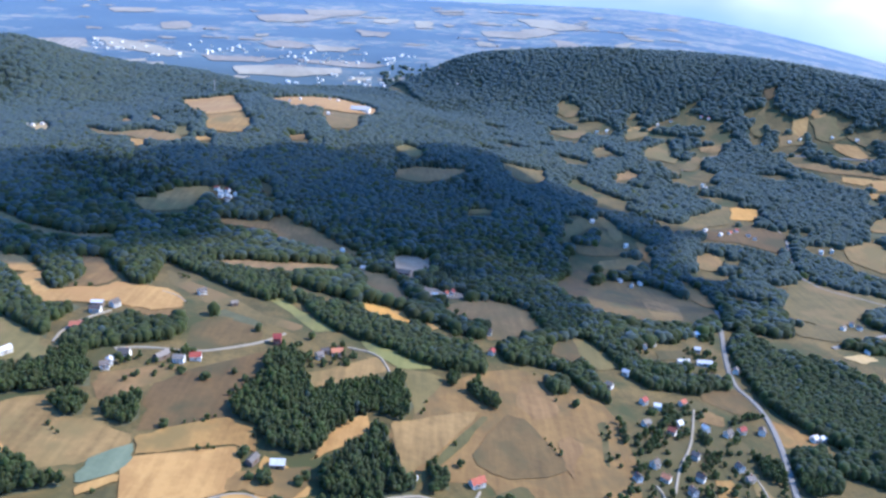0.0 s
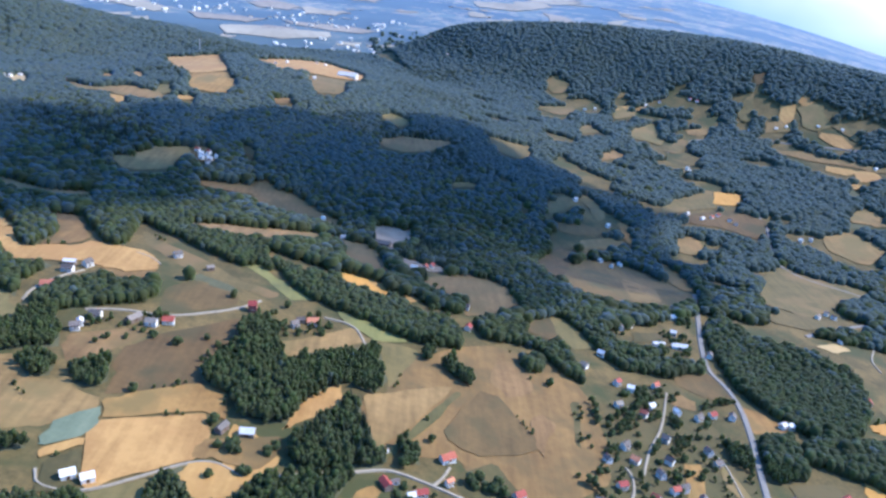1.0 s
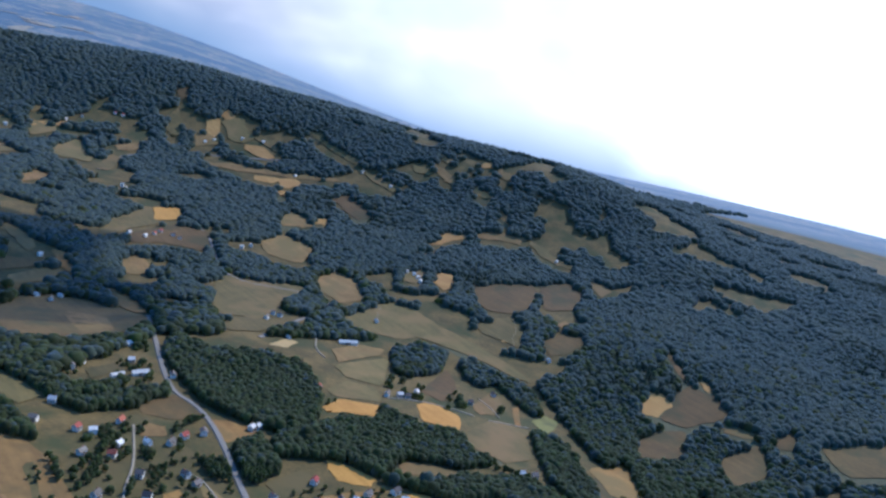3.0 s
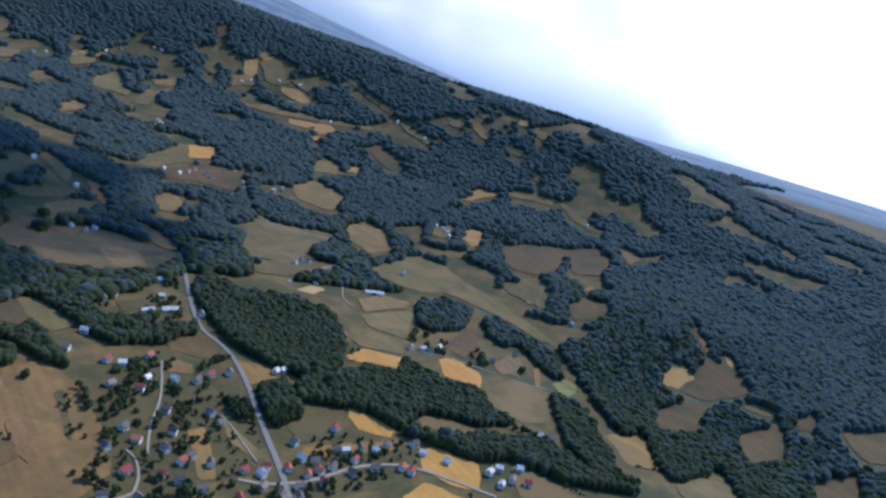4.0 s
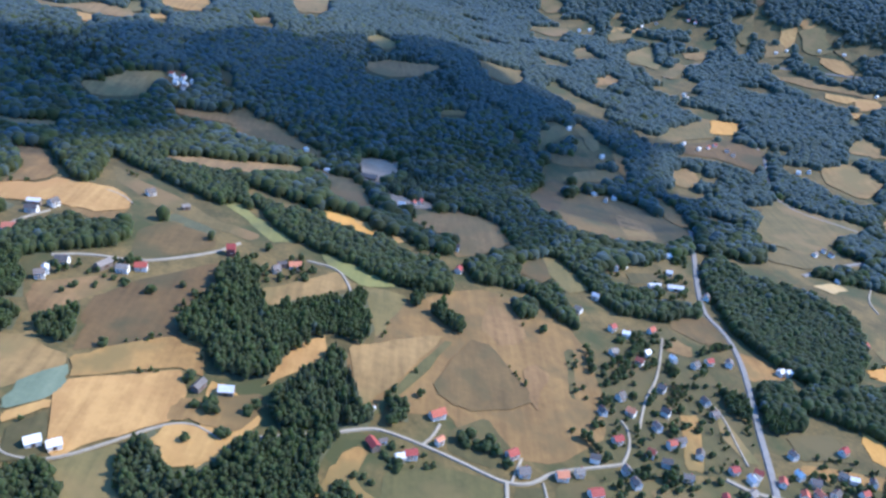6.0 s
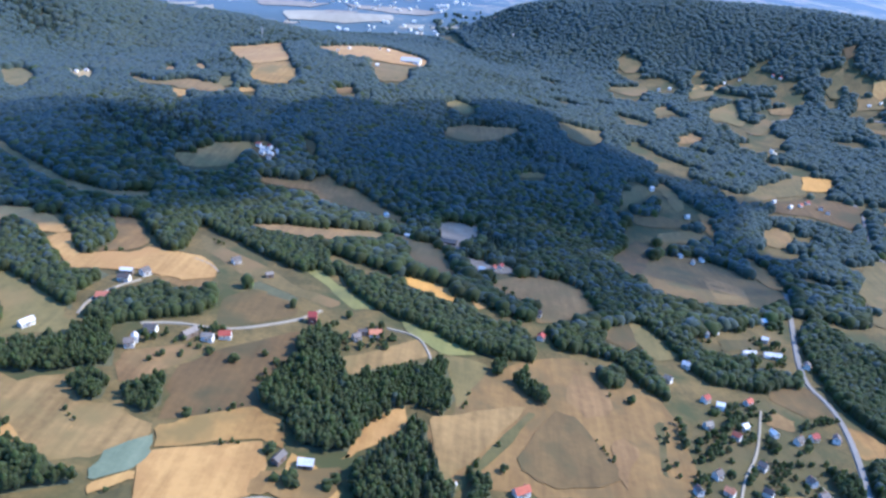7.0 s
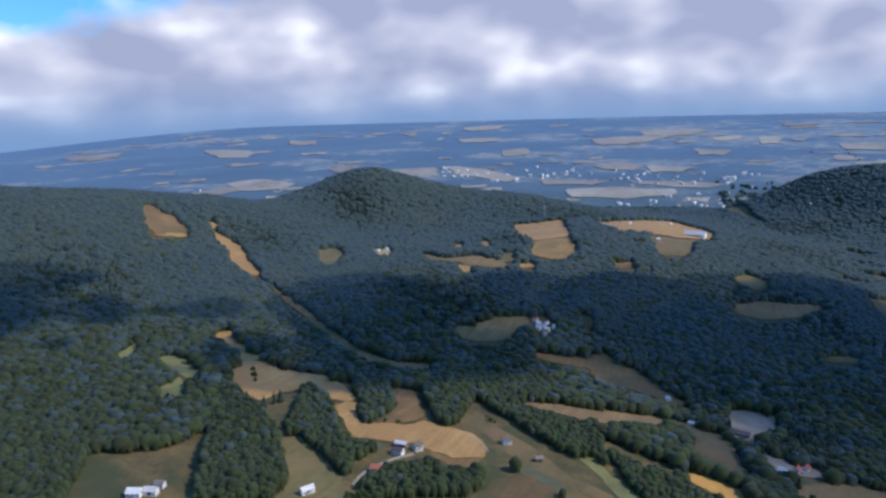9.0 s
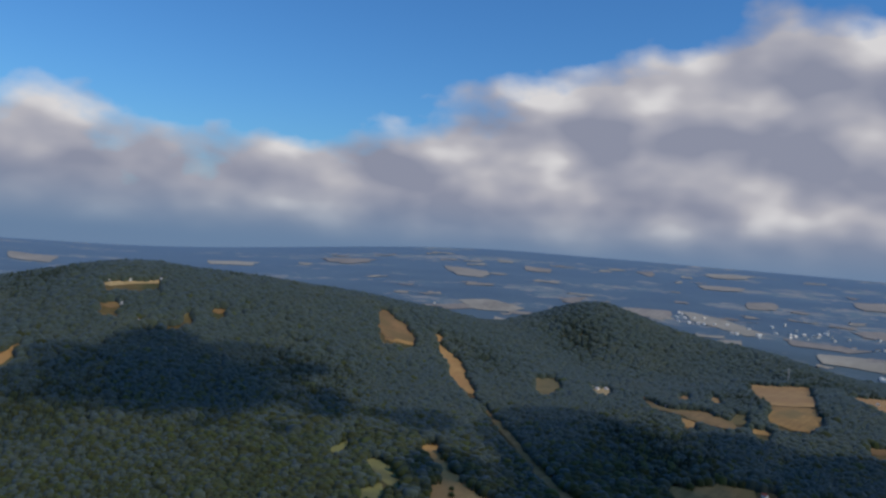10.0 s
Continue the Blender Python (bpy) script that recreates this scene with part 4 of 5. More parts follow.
field('green', [(75, 561), (108, 611), (112, 607), (79, 557)])
field('tan', [(130, 629), (145, 644), (157, 632), (146, 606), (134, 571), (131, 593)])
field('straw', [(-696, 2115), (-560, 2212), (-445, 1833), (-521, 1773), (-592, 1877)])
field('ochre', [(-518, 1766), (-443, 1825), (-400, 1712), (-397, 1619), (-431, 1595), (-492, 1639)])
field('straw', [(-465, 2122), (-401, 2225), (-305, 2448), (-147, 2135), (-149, 1986), (-212, 1931), (-293, 1940), (-369, 1945)])
field('olive', [(-287, 1898), (-171, 1930), (-180, 1766), (-229, 1727)])
field('tan', [(-742, 1624), (-650, 1564), (-591, 1604), (-530, 1572), (-489, 1521), (-554, 1506), (-609, 1526), (-675, 1535)])
field('olive', [(-552, 1634), (-513, 1637), (-491, 1561), (-514, 1543)])
field('straw', [(-604, 1514), (-552, 1493), (-543, 1454), (-579, 1467)])
field('straw', [(-730, 1767), (-679, 1745), (-645, 1670), (-685, 1677)])
field('straw', [(-665, 1798), (-632, 1792), (-593, 1697), (-621, 1695)])
field('pale', [(-854, 1607), (-852, 1704), (-774, 1567), (-816, 1556)])
field('olive', [(-970, 1555), (-954, 1633), (-875, 1536), (-845, 1452), (-859, 1415), (-913, 1472)])
field('straw', [(-485, 1550), (-453, 1571), (-440, 1536), (-467, 1523)])
field('tan', [(-313, 1625), (-271, 1657), (-258, 1617), (-300, 1595)])
field('tan', [(-247, 1639), (-227, 1636), (-228, 1606)])
field('tan', [(-1374, 1439), (-1369, 1472), (-1275, 1458), (-1184, 1405), (-1214, 1360), (-1210, 1321), (-1261, 1344)])
field('straw', [(-1213, 1321), (-1232, 1377), (-1198, 1407), (-1178, 1386), (-1200, 1347)])
field('straw', [(-1235, 1506), (-1240, 1557), (-1210, 1526), (-1194, 1476), (-1131, 1459), (-1055, 1421), (-944, 1312), (-886, 1261), (-925, 1269), (-1030, 1332), (-1144, 1431)])
field('tan', [(-892, 1265), (-810, 1216), (-706, 1144), (-617, 1084), (-555, 1044), (-495, 1032), (-446, 1055), (-432, 1022), (-474, 992), (-533, 1004), (-617, 1064), (-706, 1126), (-811, 1192)])
field('straw', [(-785, 977), (-796, 1036), (-758, 1008), (-665, 940), (-599, 900), (-542, 908), (-500, 887), (-464, 857), (-447, 847), (-460, 832), (-477, 832), (-508, 858), (-541, 872), (-528, 838), (-544, 819), (-545, 784), (-580, 803), (-623, 825), (-648, 856), (-678, 917), (-743, 966)])
field('straw', [(-469, 812), (-461, 834), (-442, 845), (-434, 810), (-413, 784), (-394, 801), (-370, 808), (-359, 828), (-329, 828), (-298, 826), (-270, 800), (-268, 778), (-298, 762), (-319, 766), (-337, 772), (-361, 761), (-385, 757), (-410, 753), (-431, 784)])
field('amber', [(-451, 922), (-411, 911), (-384, 877), (-361, 836), (-372, 812), (-400, 799), (-399, 847), (-422, 878)])
field('lime', [(-685, 758), (-688, 814), (-641, 776), (-651, 742)])
field('pale', [(-1564, 822), (-1523, 953), (-1508, 939), (-1531, 834)])
field('tan', [(-1483, 768), (-1467, 805), (-1433, 841), (-1431, 802)])
field('green', [(-1381, 785), (-1353, 915), (-1341, 909), (-1352, 839)])
field('straw', [(-1333, 512), (-1359, 580), (-1393, 622), (-1374, 623), (-1325, 580), (-1316, 518)])
field('olive', [(-1380, 915), (-1369, 944), (-1354, 929), (-1363, 910)])
field('amber', [(-1388, 982), (-1377, 1023), (-1362, 1000), (-1370, 978)])
field('amber', [(-1391, 1054), (-1386, 1096), (-1372, 1080), (-1374, 1050)])
field('lime', [(-830, 844), (-863, 916), (-822, 871), (-803, 831)])
field('lime', [(-769, 853), (-772, 891), (-706, 861), (-645, 806), (-684, 813)])
field('tan', [(-485, 1196), (-453, 1214), (-433, 1263), (-383, 1288), (-366, 1261), (-385, 1239), (-382, 1194), (-427, 1167), (-450, 1168)])
field('brown', [(-380, 1284), (-360, 1308), (-328, 1278), (-329, 1246), (-359, 1238)])
field('tan', [(-354, 1159), (-309, 1189), (-259, 1200), (-248, 1231), (-218, 1213), (-171, 1189), (-101, 1135), (-119, 1117), (-162, 1135), (-195, 1138), (-243, 1131), (-248, 1170), (-301, 1161)])
field('tan', [(-316, 964), (-279, 972), (-214, 1007), (-148, 1047), (-89, 1056), (-73, 1049), (-120, 1006), (-201, 949), (-251, 953)])
field('brown', [(-313, 1331), (-279, 1347), (-269, 1291), (-286, 1297)])
field('gravel', [(-58, 1153), (-35, 1171), (7, 1176), (0, 1125), (-18, 1066), (-9, 999), (16, 993), (52, 994), (59, 974), (37, 956), (0, 947), (-20, 1018), (-51, 1053)])
field('tan', [(-83, 1524), (-27, 1591), (17, 1614), (87, 1667), (39, 1558), (-29, 1490), (-65, 1493)])
field('olive', [(-88, 1674), (-68, 1732), (-8, 1710), (-40, 1642)])
field('tan', [(54, 1394), (131, 1449), (124, 1411), (78, 1389)])
field('olive', [(154, 1786), (217, 1782), (272, 1806), (268, 1726), (229, 1662), (182, 1677)])
field('olive', [(384, 2473), (426, 2521), (463, 2460), (464, 2408), (418, 2393)])
field('tan', [(328, 1489), (360, 1533), (377, 1474), (373, 1402), (352, 1381), (348, 1447)])
field('olive', [(255, 1419), (305, 1487), (322, 1450), (270, 1375), (242, 1330)])
field('brown', [(264, 1339), (310, 1362), (361, 1349), (362, 1326), (300, 1308), (269, 1308)])
field('tan', [(301, 1286), (366, 1323), (396, 1313), (365, 1271), (300, 1252)])
field('ochre', [(392, 1396), (412, 1403), (417, 1319), (398, 1278), (397, 1337)])
field('brown', [(207, 1153), (260, 1250), (285, 1223), (258, 1133), (223, 1046), (208, 1105)])
field('brown', [(245, 1115), (289, 1198), (352, 1217), (399, 1172), (451, 1064), (386, 1011), (304, 997), (256, 1003), (229, 1034)])
field('tan', [(338, 1124), (383, 1089), (375, 1019), (327, 1017)])
field('ochre', [(432, 1250), (451, 1227), (464, 1157), (457, 1095), (436, 1104), (420, 1145)])
field('tan', [(497, 1364), (544, 1395), (553, 1352), (519, 1302), (497, 1302)])
field('olive', [(501, 1492), (557, 1594), (684, 1697), (662, 1586), (577, 1532)])
field('gold', [(683, 1686), (755, 1682), (717, 1603), (654, 1603)])
field('brown', [(571, 1514), (700, 1578), (750, 1521), (693, 1424), (618, 1465), (540, 1459)])
field('tan', [(838, 1468), (914, 1499), (945, 1409), (861, 1341), (817, 1396)])
field('olive', [(592, 1184), (652, 1281), (691, 1300), (725, 1264), (810, 1220), (741, 1168), (622, 1056), (563, 1093)])
field('olive', [(549, 1050), (620, 1074), (647, 1038), (596, 1004), (537, 1012)])
field('straw', [(1096, 2251), (1131, 2239), (1123, 2197), (1088, 2208)])
field('straw', [(1042, 2229), (1087, 2215), (1032, 2094), (1024, 2166)])
field('olive', [(1086, 2203), (1140, 2191), (1141, 2082), (1086, 2067), (1057, 2108)])
field('tan', [(977, 2164), (1020, 2161), (1029, 2091), (961, 2099)])
field('olive', [(966, 2290), (1001, 2308), (951, 2170), (912, 2161), (912, 2212)])
field('olive', [(573, 2109), (668, 2190), (676, 2098), (648, 2000), (579, 2034)])
field('tan', [(755, 2135), (844, 2145), (792, 2093), (750, 2092)])
field('olive', [(567, 2302), (637, 2308), (628, 2234), (555, 2210)])
field('tan', [(585, 2394), (640, 2400), (650, 2366), (597, 2364)])
field('straw', [(575, 2302), (677, 2292), (668, 2269), (578, 2276)])
field('olive', [(436, 2100), (484, 2144), (491, 2062), (434, 2012)])
field('olive', [(318, 2284), (455, 2303), (455, 2252), (397, 2198)])
field('olive', [(642, 1951), (720, 2078), (740, 2034), (676, 1935)])
field('tan', [(437, 1842), (503, 1914), (524, 1875), (450, 1804)])
field('brown', [(1002, 2395), (1047, 2383), (1050, 2338), (1010, 2334)])
field('tan', [(942, 1583), (999, 1632), (1032, 1578), (1012, 1530), (975, 1532), (940, 1549)])
field('straw', [(1041, 1577), (1070, 1576), (1069, 1542), (1050, 1528), (1023, 1546)])
field('brown', [(1159, 1686), (1199, 1695), (1222, 1621), (1196, 1541), (1148, 1532), (1151, 1617)])
field('straw', [(1205, 1352), (1265, 1364), (1309, 1399), (1338, 1390), (1345, 1356), (1364, 1334), (1304, 1348), (1263, 1340)])
field('tan', [(1383, 1358), (1437, 1335), (1460, 1297), (1483, 1258), (1442, 1255), (1406, 1299), (1376, 1328)])
field('tan', [(1520, 1718), (1528, 1660), (1513, 1600), (1501, 1559), (1488, 1617), (1502, 1677)])
field('straw', [(1527, 1543), (1549, 1497), (1539, 1448), (1519, 1484), (1514, 1525)])
field('straw', [(1645, 1631), (1664, 1602), (1634, 1579), (1615, 1607)])
field('tan', [(1648, 1571), (1653, 1516), (1637, 1473), (1620, 1501), (1623, 1541)])
field('tan', [(1663, 1492), (1673, 1455), (1639, 1451)])
field('olive', [(1661, 1430), (1688, 1359), (1670, 1340), (1653, 1409)])
field('olive', [(1565, 1752), (1583, 1722), (1567, 1673), (1548, 1702)])
field('olive', [(1466, 1750), (1496, 1696), (1477, 1656), (1454, 1704)])
field('tan', [(1505, 1417), (1520, 1379), (1506, 1345), (1481, 1343), (1490, 1388)])
field('olive', [(1481, 1257), (1488, 1202), (1478, 1152), (1492, 1107), (1479, 1085), (1453, 1127), (1451, 1183), (1466, 1230)])
field('straw', [(1091, 1174), (1141, 1208), (1165, 1188), (1145, 1151), (1108, 1115), (1085, 1129)])
field('olive', [(1056, 1236), (1114, 1233), (1104, 1200), (1048, 1167), (1028, 1198)])
field('tan', [(909, 2005), (1029, 1967), (1126, 1879), (1248, 1781), (1231, 1766), (1110, 1847), (995, 1928)])
field('straw', [(1026, 1885), (1086, 1851), (1105, 1837), (1061, 1817), (1025, 1847)])
field('straw', [(1089, 1847), (1134, 1827), (1121, 1786), (1075, 1779), (1068, 1805)])
field('straw', [(1042, 1772), (1074, 1760), (1051, 1722), (1030, 1739)])
field('straw', [(1090, 2071), (1131, 2042), (1137, 1957), (1105, 1982), (1086, 2039)])
field('olive', [(1139, 2103), (1183, 2039), (1173, 1978), (1146, 2036)])
field('olive', [(1292, 2077), (1327, 2032), (1324, 1953), (1355, 1874), (1368, 1801), (1333, 1835), (1302, 1947)])
field('olive', [(1324, 1788), (1357, 1723), (1364, 1651), (1336, 1649), (1321, 1723)])
field('brown', [(1157, 1114), (1237, 1111), (1313, 1081), (1287, 1038), (1216, 986), (1144, 979), (1100, 1014), (1128, 1072)])
field('brown', [(1322, 1066), (1402, 1060), (1394, 1000), (1307, 939), (1223, 960)])
field('olive', [(1041, 981), (1132, 967), (1121, 915), (1054, 861), (1041, 885), (1023, 943)])
field('straw', [(1048, 924), (1077, 917), (1052, 882), (1032, 899)])
field('brown', [(1116, 872), (1177, 870), (1208, 830), (1123, 805), (1079, 821)])
field('tan', [(1190, 905), (1229, 902), (1190, 882)])
field('tan', [(1330, 742), (1313, 711), (1271, 660), (1227, 616), (1261, 674)])
field('straw', [(1278, 631), (1264, 588), (1241, 586), (1254, 610)])
field('straw', [(1099, 632), (1146, 646), (1163, 627), (1150, 598), (1091, 590), (1077, 606)])
field('brown', [(1095, 588), (1179, 617), (1232, 620), (1238, 571), (1214, 523), (1174, 527), (1111, 544), (1092, 572)])
field('brown', [(985, 556), (1050, 570), (1100, 541), (1029, 496), (945, 525)])
field('tan', [(1170, 524), (1203, 471), (1181, 457), (1151, 499)])
field('brown', [(1216, 454), (1264, 433), (1211, 408), (1183, 427)])
field('olive', [(1457, 1038), (1491, 1014), (1467, 967), (1415, 966)])
field('olive', [(885, 1112), (950, 1093), (960, 1000), (977, 922), (985, 841), (975, 759), (957, 783), (942, 852), (916, 913), (882, 967), (839, 1011)])
field('tan', [(849, 1260), (921, 1289), (935, 1226), (894, 1135), (830, 1126), (825, 1178)])
field('tan', [(676, 929), (743, 947), (781, 925), (747, 900), (655, 877)])
field('pale', [(574, 948), (615, 968), (633, 955), (595, 931)])
field('ochre', [(820, 523), (905, 518), (828, 439), (778, 455)])
field('brown', [(1078, 472), (1170, 450), (1110, 400), (1021, 413)])
field('brown', [(1073, 349), (1164, 325), (1081, 268), (1014, 301)])
field('brown', [(1249, 398), (1378, 329), (1298, 262), (1204, 334)])
field('olive', [(815, 411), (944, 418), (892, 353), (793, 378)])
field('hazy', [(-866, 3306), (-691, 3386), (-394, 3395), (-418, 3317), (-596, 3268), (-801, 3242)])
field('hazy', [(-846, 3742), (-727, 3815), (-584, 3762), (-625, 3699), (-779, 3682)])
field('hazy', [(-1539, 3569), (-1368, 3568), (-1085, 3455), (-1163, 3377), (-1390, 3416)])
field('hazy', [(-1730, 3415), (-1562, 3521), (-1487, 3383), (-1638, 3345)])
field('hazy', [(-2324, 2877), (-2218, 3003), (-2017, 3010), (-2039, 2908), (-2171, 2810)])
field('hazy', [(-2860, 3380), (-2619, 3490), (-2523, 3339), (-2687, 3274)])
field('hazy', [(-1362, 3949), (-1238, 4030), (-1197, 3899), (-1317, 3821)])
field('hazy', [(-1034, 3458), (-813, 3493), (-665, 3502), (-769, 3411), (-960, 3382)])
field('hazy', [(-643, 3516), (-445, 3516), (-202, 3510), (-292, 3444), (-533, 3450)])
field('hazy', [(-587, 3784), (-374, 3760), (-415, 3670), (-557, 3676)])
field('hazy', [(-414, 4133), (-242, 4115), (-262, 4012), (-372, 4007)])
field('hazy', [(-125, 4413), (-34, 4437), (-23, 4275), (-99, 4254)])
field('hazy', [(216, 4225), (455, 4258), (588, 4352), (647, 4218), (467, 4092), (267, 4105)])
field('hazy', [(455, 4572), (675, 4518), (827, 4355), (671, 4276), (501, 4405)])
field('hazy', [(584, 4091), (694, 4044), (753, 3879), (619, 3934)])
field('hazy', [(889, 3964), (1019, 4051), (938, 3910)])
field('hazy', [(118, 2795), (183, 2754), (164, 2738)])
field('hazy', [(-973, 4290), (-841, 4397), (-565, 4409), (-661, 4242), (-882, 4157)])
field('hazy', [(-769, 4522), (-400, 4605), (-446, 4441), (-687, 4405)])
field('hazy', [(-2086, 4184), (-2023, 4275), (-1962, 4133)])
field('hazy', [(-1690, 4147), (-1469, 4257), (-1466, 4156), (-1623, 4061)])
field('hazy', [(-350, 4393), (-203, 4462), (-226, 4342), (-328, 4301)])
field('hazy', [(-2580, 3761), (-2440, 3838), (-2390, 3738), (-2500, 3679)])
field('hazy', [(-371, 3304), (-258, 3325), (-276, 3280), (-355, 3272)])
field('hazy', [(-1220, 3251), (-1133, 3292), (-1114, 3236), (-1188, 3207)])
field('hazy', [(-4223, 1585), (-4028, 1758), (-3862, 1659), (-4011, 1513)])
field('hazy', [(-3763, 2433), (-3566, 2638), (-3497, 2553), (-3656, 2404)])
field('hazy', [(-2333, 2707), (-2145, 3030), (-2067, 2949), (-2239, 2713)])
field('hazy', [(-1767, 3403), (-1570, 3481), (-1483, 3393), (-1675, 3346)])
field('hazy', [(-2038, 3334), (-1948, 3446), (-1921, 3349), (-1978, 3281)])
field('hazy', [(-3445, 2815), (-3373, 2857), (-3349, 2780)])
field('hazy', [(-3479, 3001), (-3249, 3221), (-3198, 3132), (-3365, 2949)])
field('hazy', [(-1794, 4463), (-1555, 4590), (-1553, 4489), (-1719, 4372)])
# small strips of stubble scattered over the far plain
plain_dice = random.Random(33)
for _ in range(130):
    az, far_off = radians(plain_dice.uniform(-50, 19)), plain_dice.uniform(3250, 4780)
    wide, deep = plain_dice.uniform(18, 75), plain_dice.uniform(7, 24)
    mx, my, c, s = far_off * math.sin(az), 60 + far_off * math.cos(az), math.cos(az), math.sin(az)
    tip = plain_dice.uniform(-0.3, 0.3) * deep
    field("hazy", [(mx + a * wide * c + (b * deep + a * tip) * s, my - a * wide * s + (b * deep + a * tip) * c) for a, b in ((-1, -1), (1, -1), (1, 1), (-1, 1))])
# roads
road('asphalt', 7, [(697, 1667), (738, 1593), (739, 1514), (717, 1437), (692, 1366)])
road('asphalt', 7, [(682, 1311), (697, 1256), (742, 1226), (791, 1184), (809, 1132), (776, 1095), (709, 1065), (642, 1025), (575, 978)])
road('asphalt', 7, [(648, 1945), (722, 2056), (838, 2077), (966, 2045), (1086, 1983), (1239, 1899)])
road('lane', 3, [(677, 976), (646, 930), (642, 896)])
road('lane', 3, [(1125, 959), (1100, 920), (1062, 900), (1044, 874)])
road('lane', 4, [(-1404, 1573), (-1240, 1491), (-1201, 1488)])
road('lane', 3, [(901, 1098), (868, 1065), (849, 1033)])
road('lane', 3.6, [(-82, 479), (-36, 496), (-6, 511), (7, 512), (36, 504), (61, 495), (82, 486), (98, 480), (118, 483), (137, 501), (162, 511), (200, 525)])
road('lane', 4, [(99, 480), (97, 458), (94, 437), (90, 409)])
road('lane', 2.6, [(36, 504), (44, 516), (50, 532)])
road('lane', 2.4, [(103, 482), (108, 496), (114, 510)])
road('lane', 2.4, [(128, 487), (129, 468), (125, 446)])
road('lane', 3, [(200, 525), (212, 546), (217, 571), (213, 583)])
road('lane', 3, [(228, 576), (246, 622), (271, 663), (298, 740)])
road('asphalt', 7, [(448, 1089), (417, 985), (383, 872), (371, 812), (383, 775), (381, 727), (369, 669), (352, 608), (340, 554), (330, 514), (316, 469), (310, 448), (298, 412)])
road('lane', 6, [(291, 528), (309, 517), (330, 514), (354, 512), (417, 525), (461, 517), (481, 503), (503, 480), (533, 444)])
road('lane', 2.6, [(311, 637), (321, 621), (319, 578), (319, 549)])
road('lane', 3, [(653, 756), (705, 741), (743, 710), (763, 689)])
road('lane', 3, [(777, 673), (832, 642)])
road('lane', 2.6, [(823, 740), (820, 707), (805, 677)])
road('lane', 3, [(-354, 666), (-358, 692), (-347, 728), (-332, 750)])
road('lane', 4, [(-297, 668), (-268, 680), (-235, 680), (-211, 689), (-166, 725), (-150, 753)])
road('lane', 3.4, [(-82, 745), (-49, 743), (-36, 712), (-34, 700)])
road('lane', 2.4, [(-302, 818), (-283, 811), (-268, 795)])
road('lane', 2.2, [(-237, 442), (-229, 426), (-200, 426), (-167, 455), (-146, 475), (-128, 482), (-113, 475), (-104, 471)])
road('lane', 2.6, [(-432, 433), (-418, 424), (-404, 413)])
# woods
forest('garden', [(184, 618), (235, 722), (316, 771), (349, 615), (317, 537), (204, 516), (178, 560)])
forest('garden', [(176, 504), (308, 528), (286, 471), (177, 461)])
forest('garden', [(323, 538), (434, 571), (492, 533), (469, 498), (332, 482), (302, 487)])
forest('garden', [(-306, 647), (-224, 693), (-200, 668), (-278, 608)])
forest('garden', [(-41, 1014), (68, 925), (100, 825), (45, 796), (-21, 899)])
forest('garden', [(247, 952), (413, 1006), (358, 836), (280, 824)])
forest('garden', [(678, 830), (757, 785), (865, 687), (772, 670), (680, 745)])
forest('garden', [(-33, 418), (-30, 459), (-1, 465), (5, 430)])
forest('garden', [(-303, 817), (-249, 845), (-207, 787), (-269, 758)])
forest('garden', [(-145, 727), (-70, 751), (-60, 717), (-122, 672)])
# buildings
tree(-627, 878, 7)
tree(-596, 842, 7)
tree(-610, 858, 7)
tree(-427, 839, 7)
tree(-406, 818, 7)
tree(-412, 797, 7)
barn(-214, 439, 'silver', 12, 9, 30, 'plaster')
barn(-201, 439, 'silver', 11, 9, 30, 'plaster')
house(106, 510, 'red', 11, 9, 30)
house(113, 495, 'grey', 11, 10, 10)
house(49, 536, 'red', 17, 9, 30)
house(49, 509, 'orange', 8, 6, 40)
barn(-1, 492, 'red', 14, 9, -60)
house(19, 483, 'silver', 8, 7, 20)
house(27, 488, 'red', 11, 8, 15)
barn(-132, 520, 'dark', 14, 8, 70)
barn(-112, 520, 'silver', 13, 9, 0)
house(64, 445, 'red', 12, 10, 15)
house(105, 449, 'red', 12, 10, 15)
house(168, 483, 'red', 12, 10, 15)
house(144, 496, 'orange', 11, 9, 10)
house(159, 503, 'grey', 9, 7, 15)
barn(269, 481, 'silver', 19, 11, 75, 'plaster')
barn(280, 500, 'red', 13, 7, 80)
house(241, 738, 'red')
house(256, 681, 'red')
house(287, 747, 'red')
house(202, 552, 'red')
house(338, 704, 'red')
house(301, 538, 'red')
house(342, 532, 'red')
house(365, 506, 'red')
house(425, 585, 'red')
house(461, 513, 'red')
house(225, 595, 'orange')
house(369, 517, 'orange')
house(231, 690, 'grey')
house(245, 579, 'grey')
house(267, 640, 'grey')
house(361, 707, 'grey')
house(311, 613, 'grey')
house(254, 519, 'grey')
house(201, 514, 'grey')
house(306, 511, 'grey')
house(339, 504, 'grey')
house(407, 551, 'grey')
house(429, 514, 'grey')
house(374, 537, 'grey')
house(369, 570, 'grey')
house(208, 763, 'grey')
house(269, 944, 'grey')
house(296, 904, 'grey')
house(387, 852, 'grey')
house(220, 615, 'dark')
house(197, 588, 'dark')
house(319, 693, 'dark')
house(311, 631, 'dark')
house(205, 502, 'dark')
house(388, 525, 'dark')
house(466, 547, 'dark')
house(402, 513, 'dark')
house(289, 926, 'dark')
house(260, 954, 'dark')
house(236, 801, 'silver')
house(427, 707, 'silver')
house(355, 903, 'silver')
house(517, 506, 'silver')
barn(351, 863, 'silver', 26, 9, -5, 'plaster')
barn(375, 960, 'silver', 15, 9, 5, 'plaster')
house(565, 794, 'red')
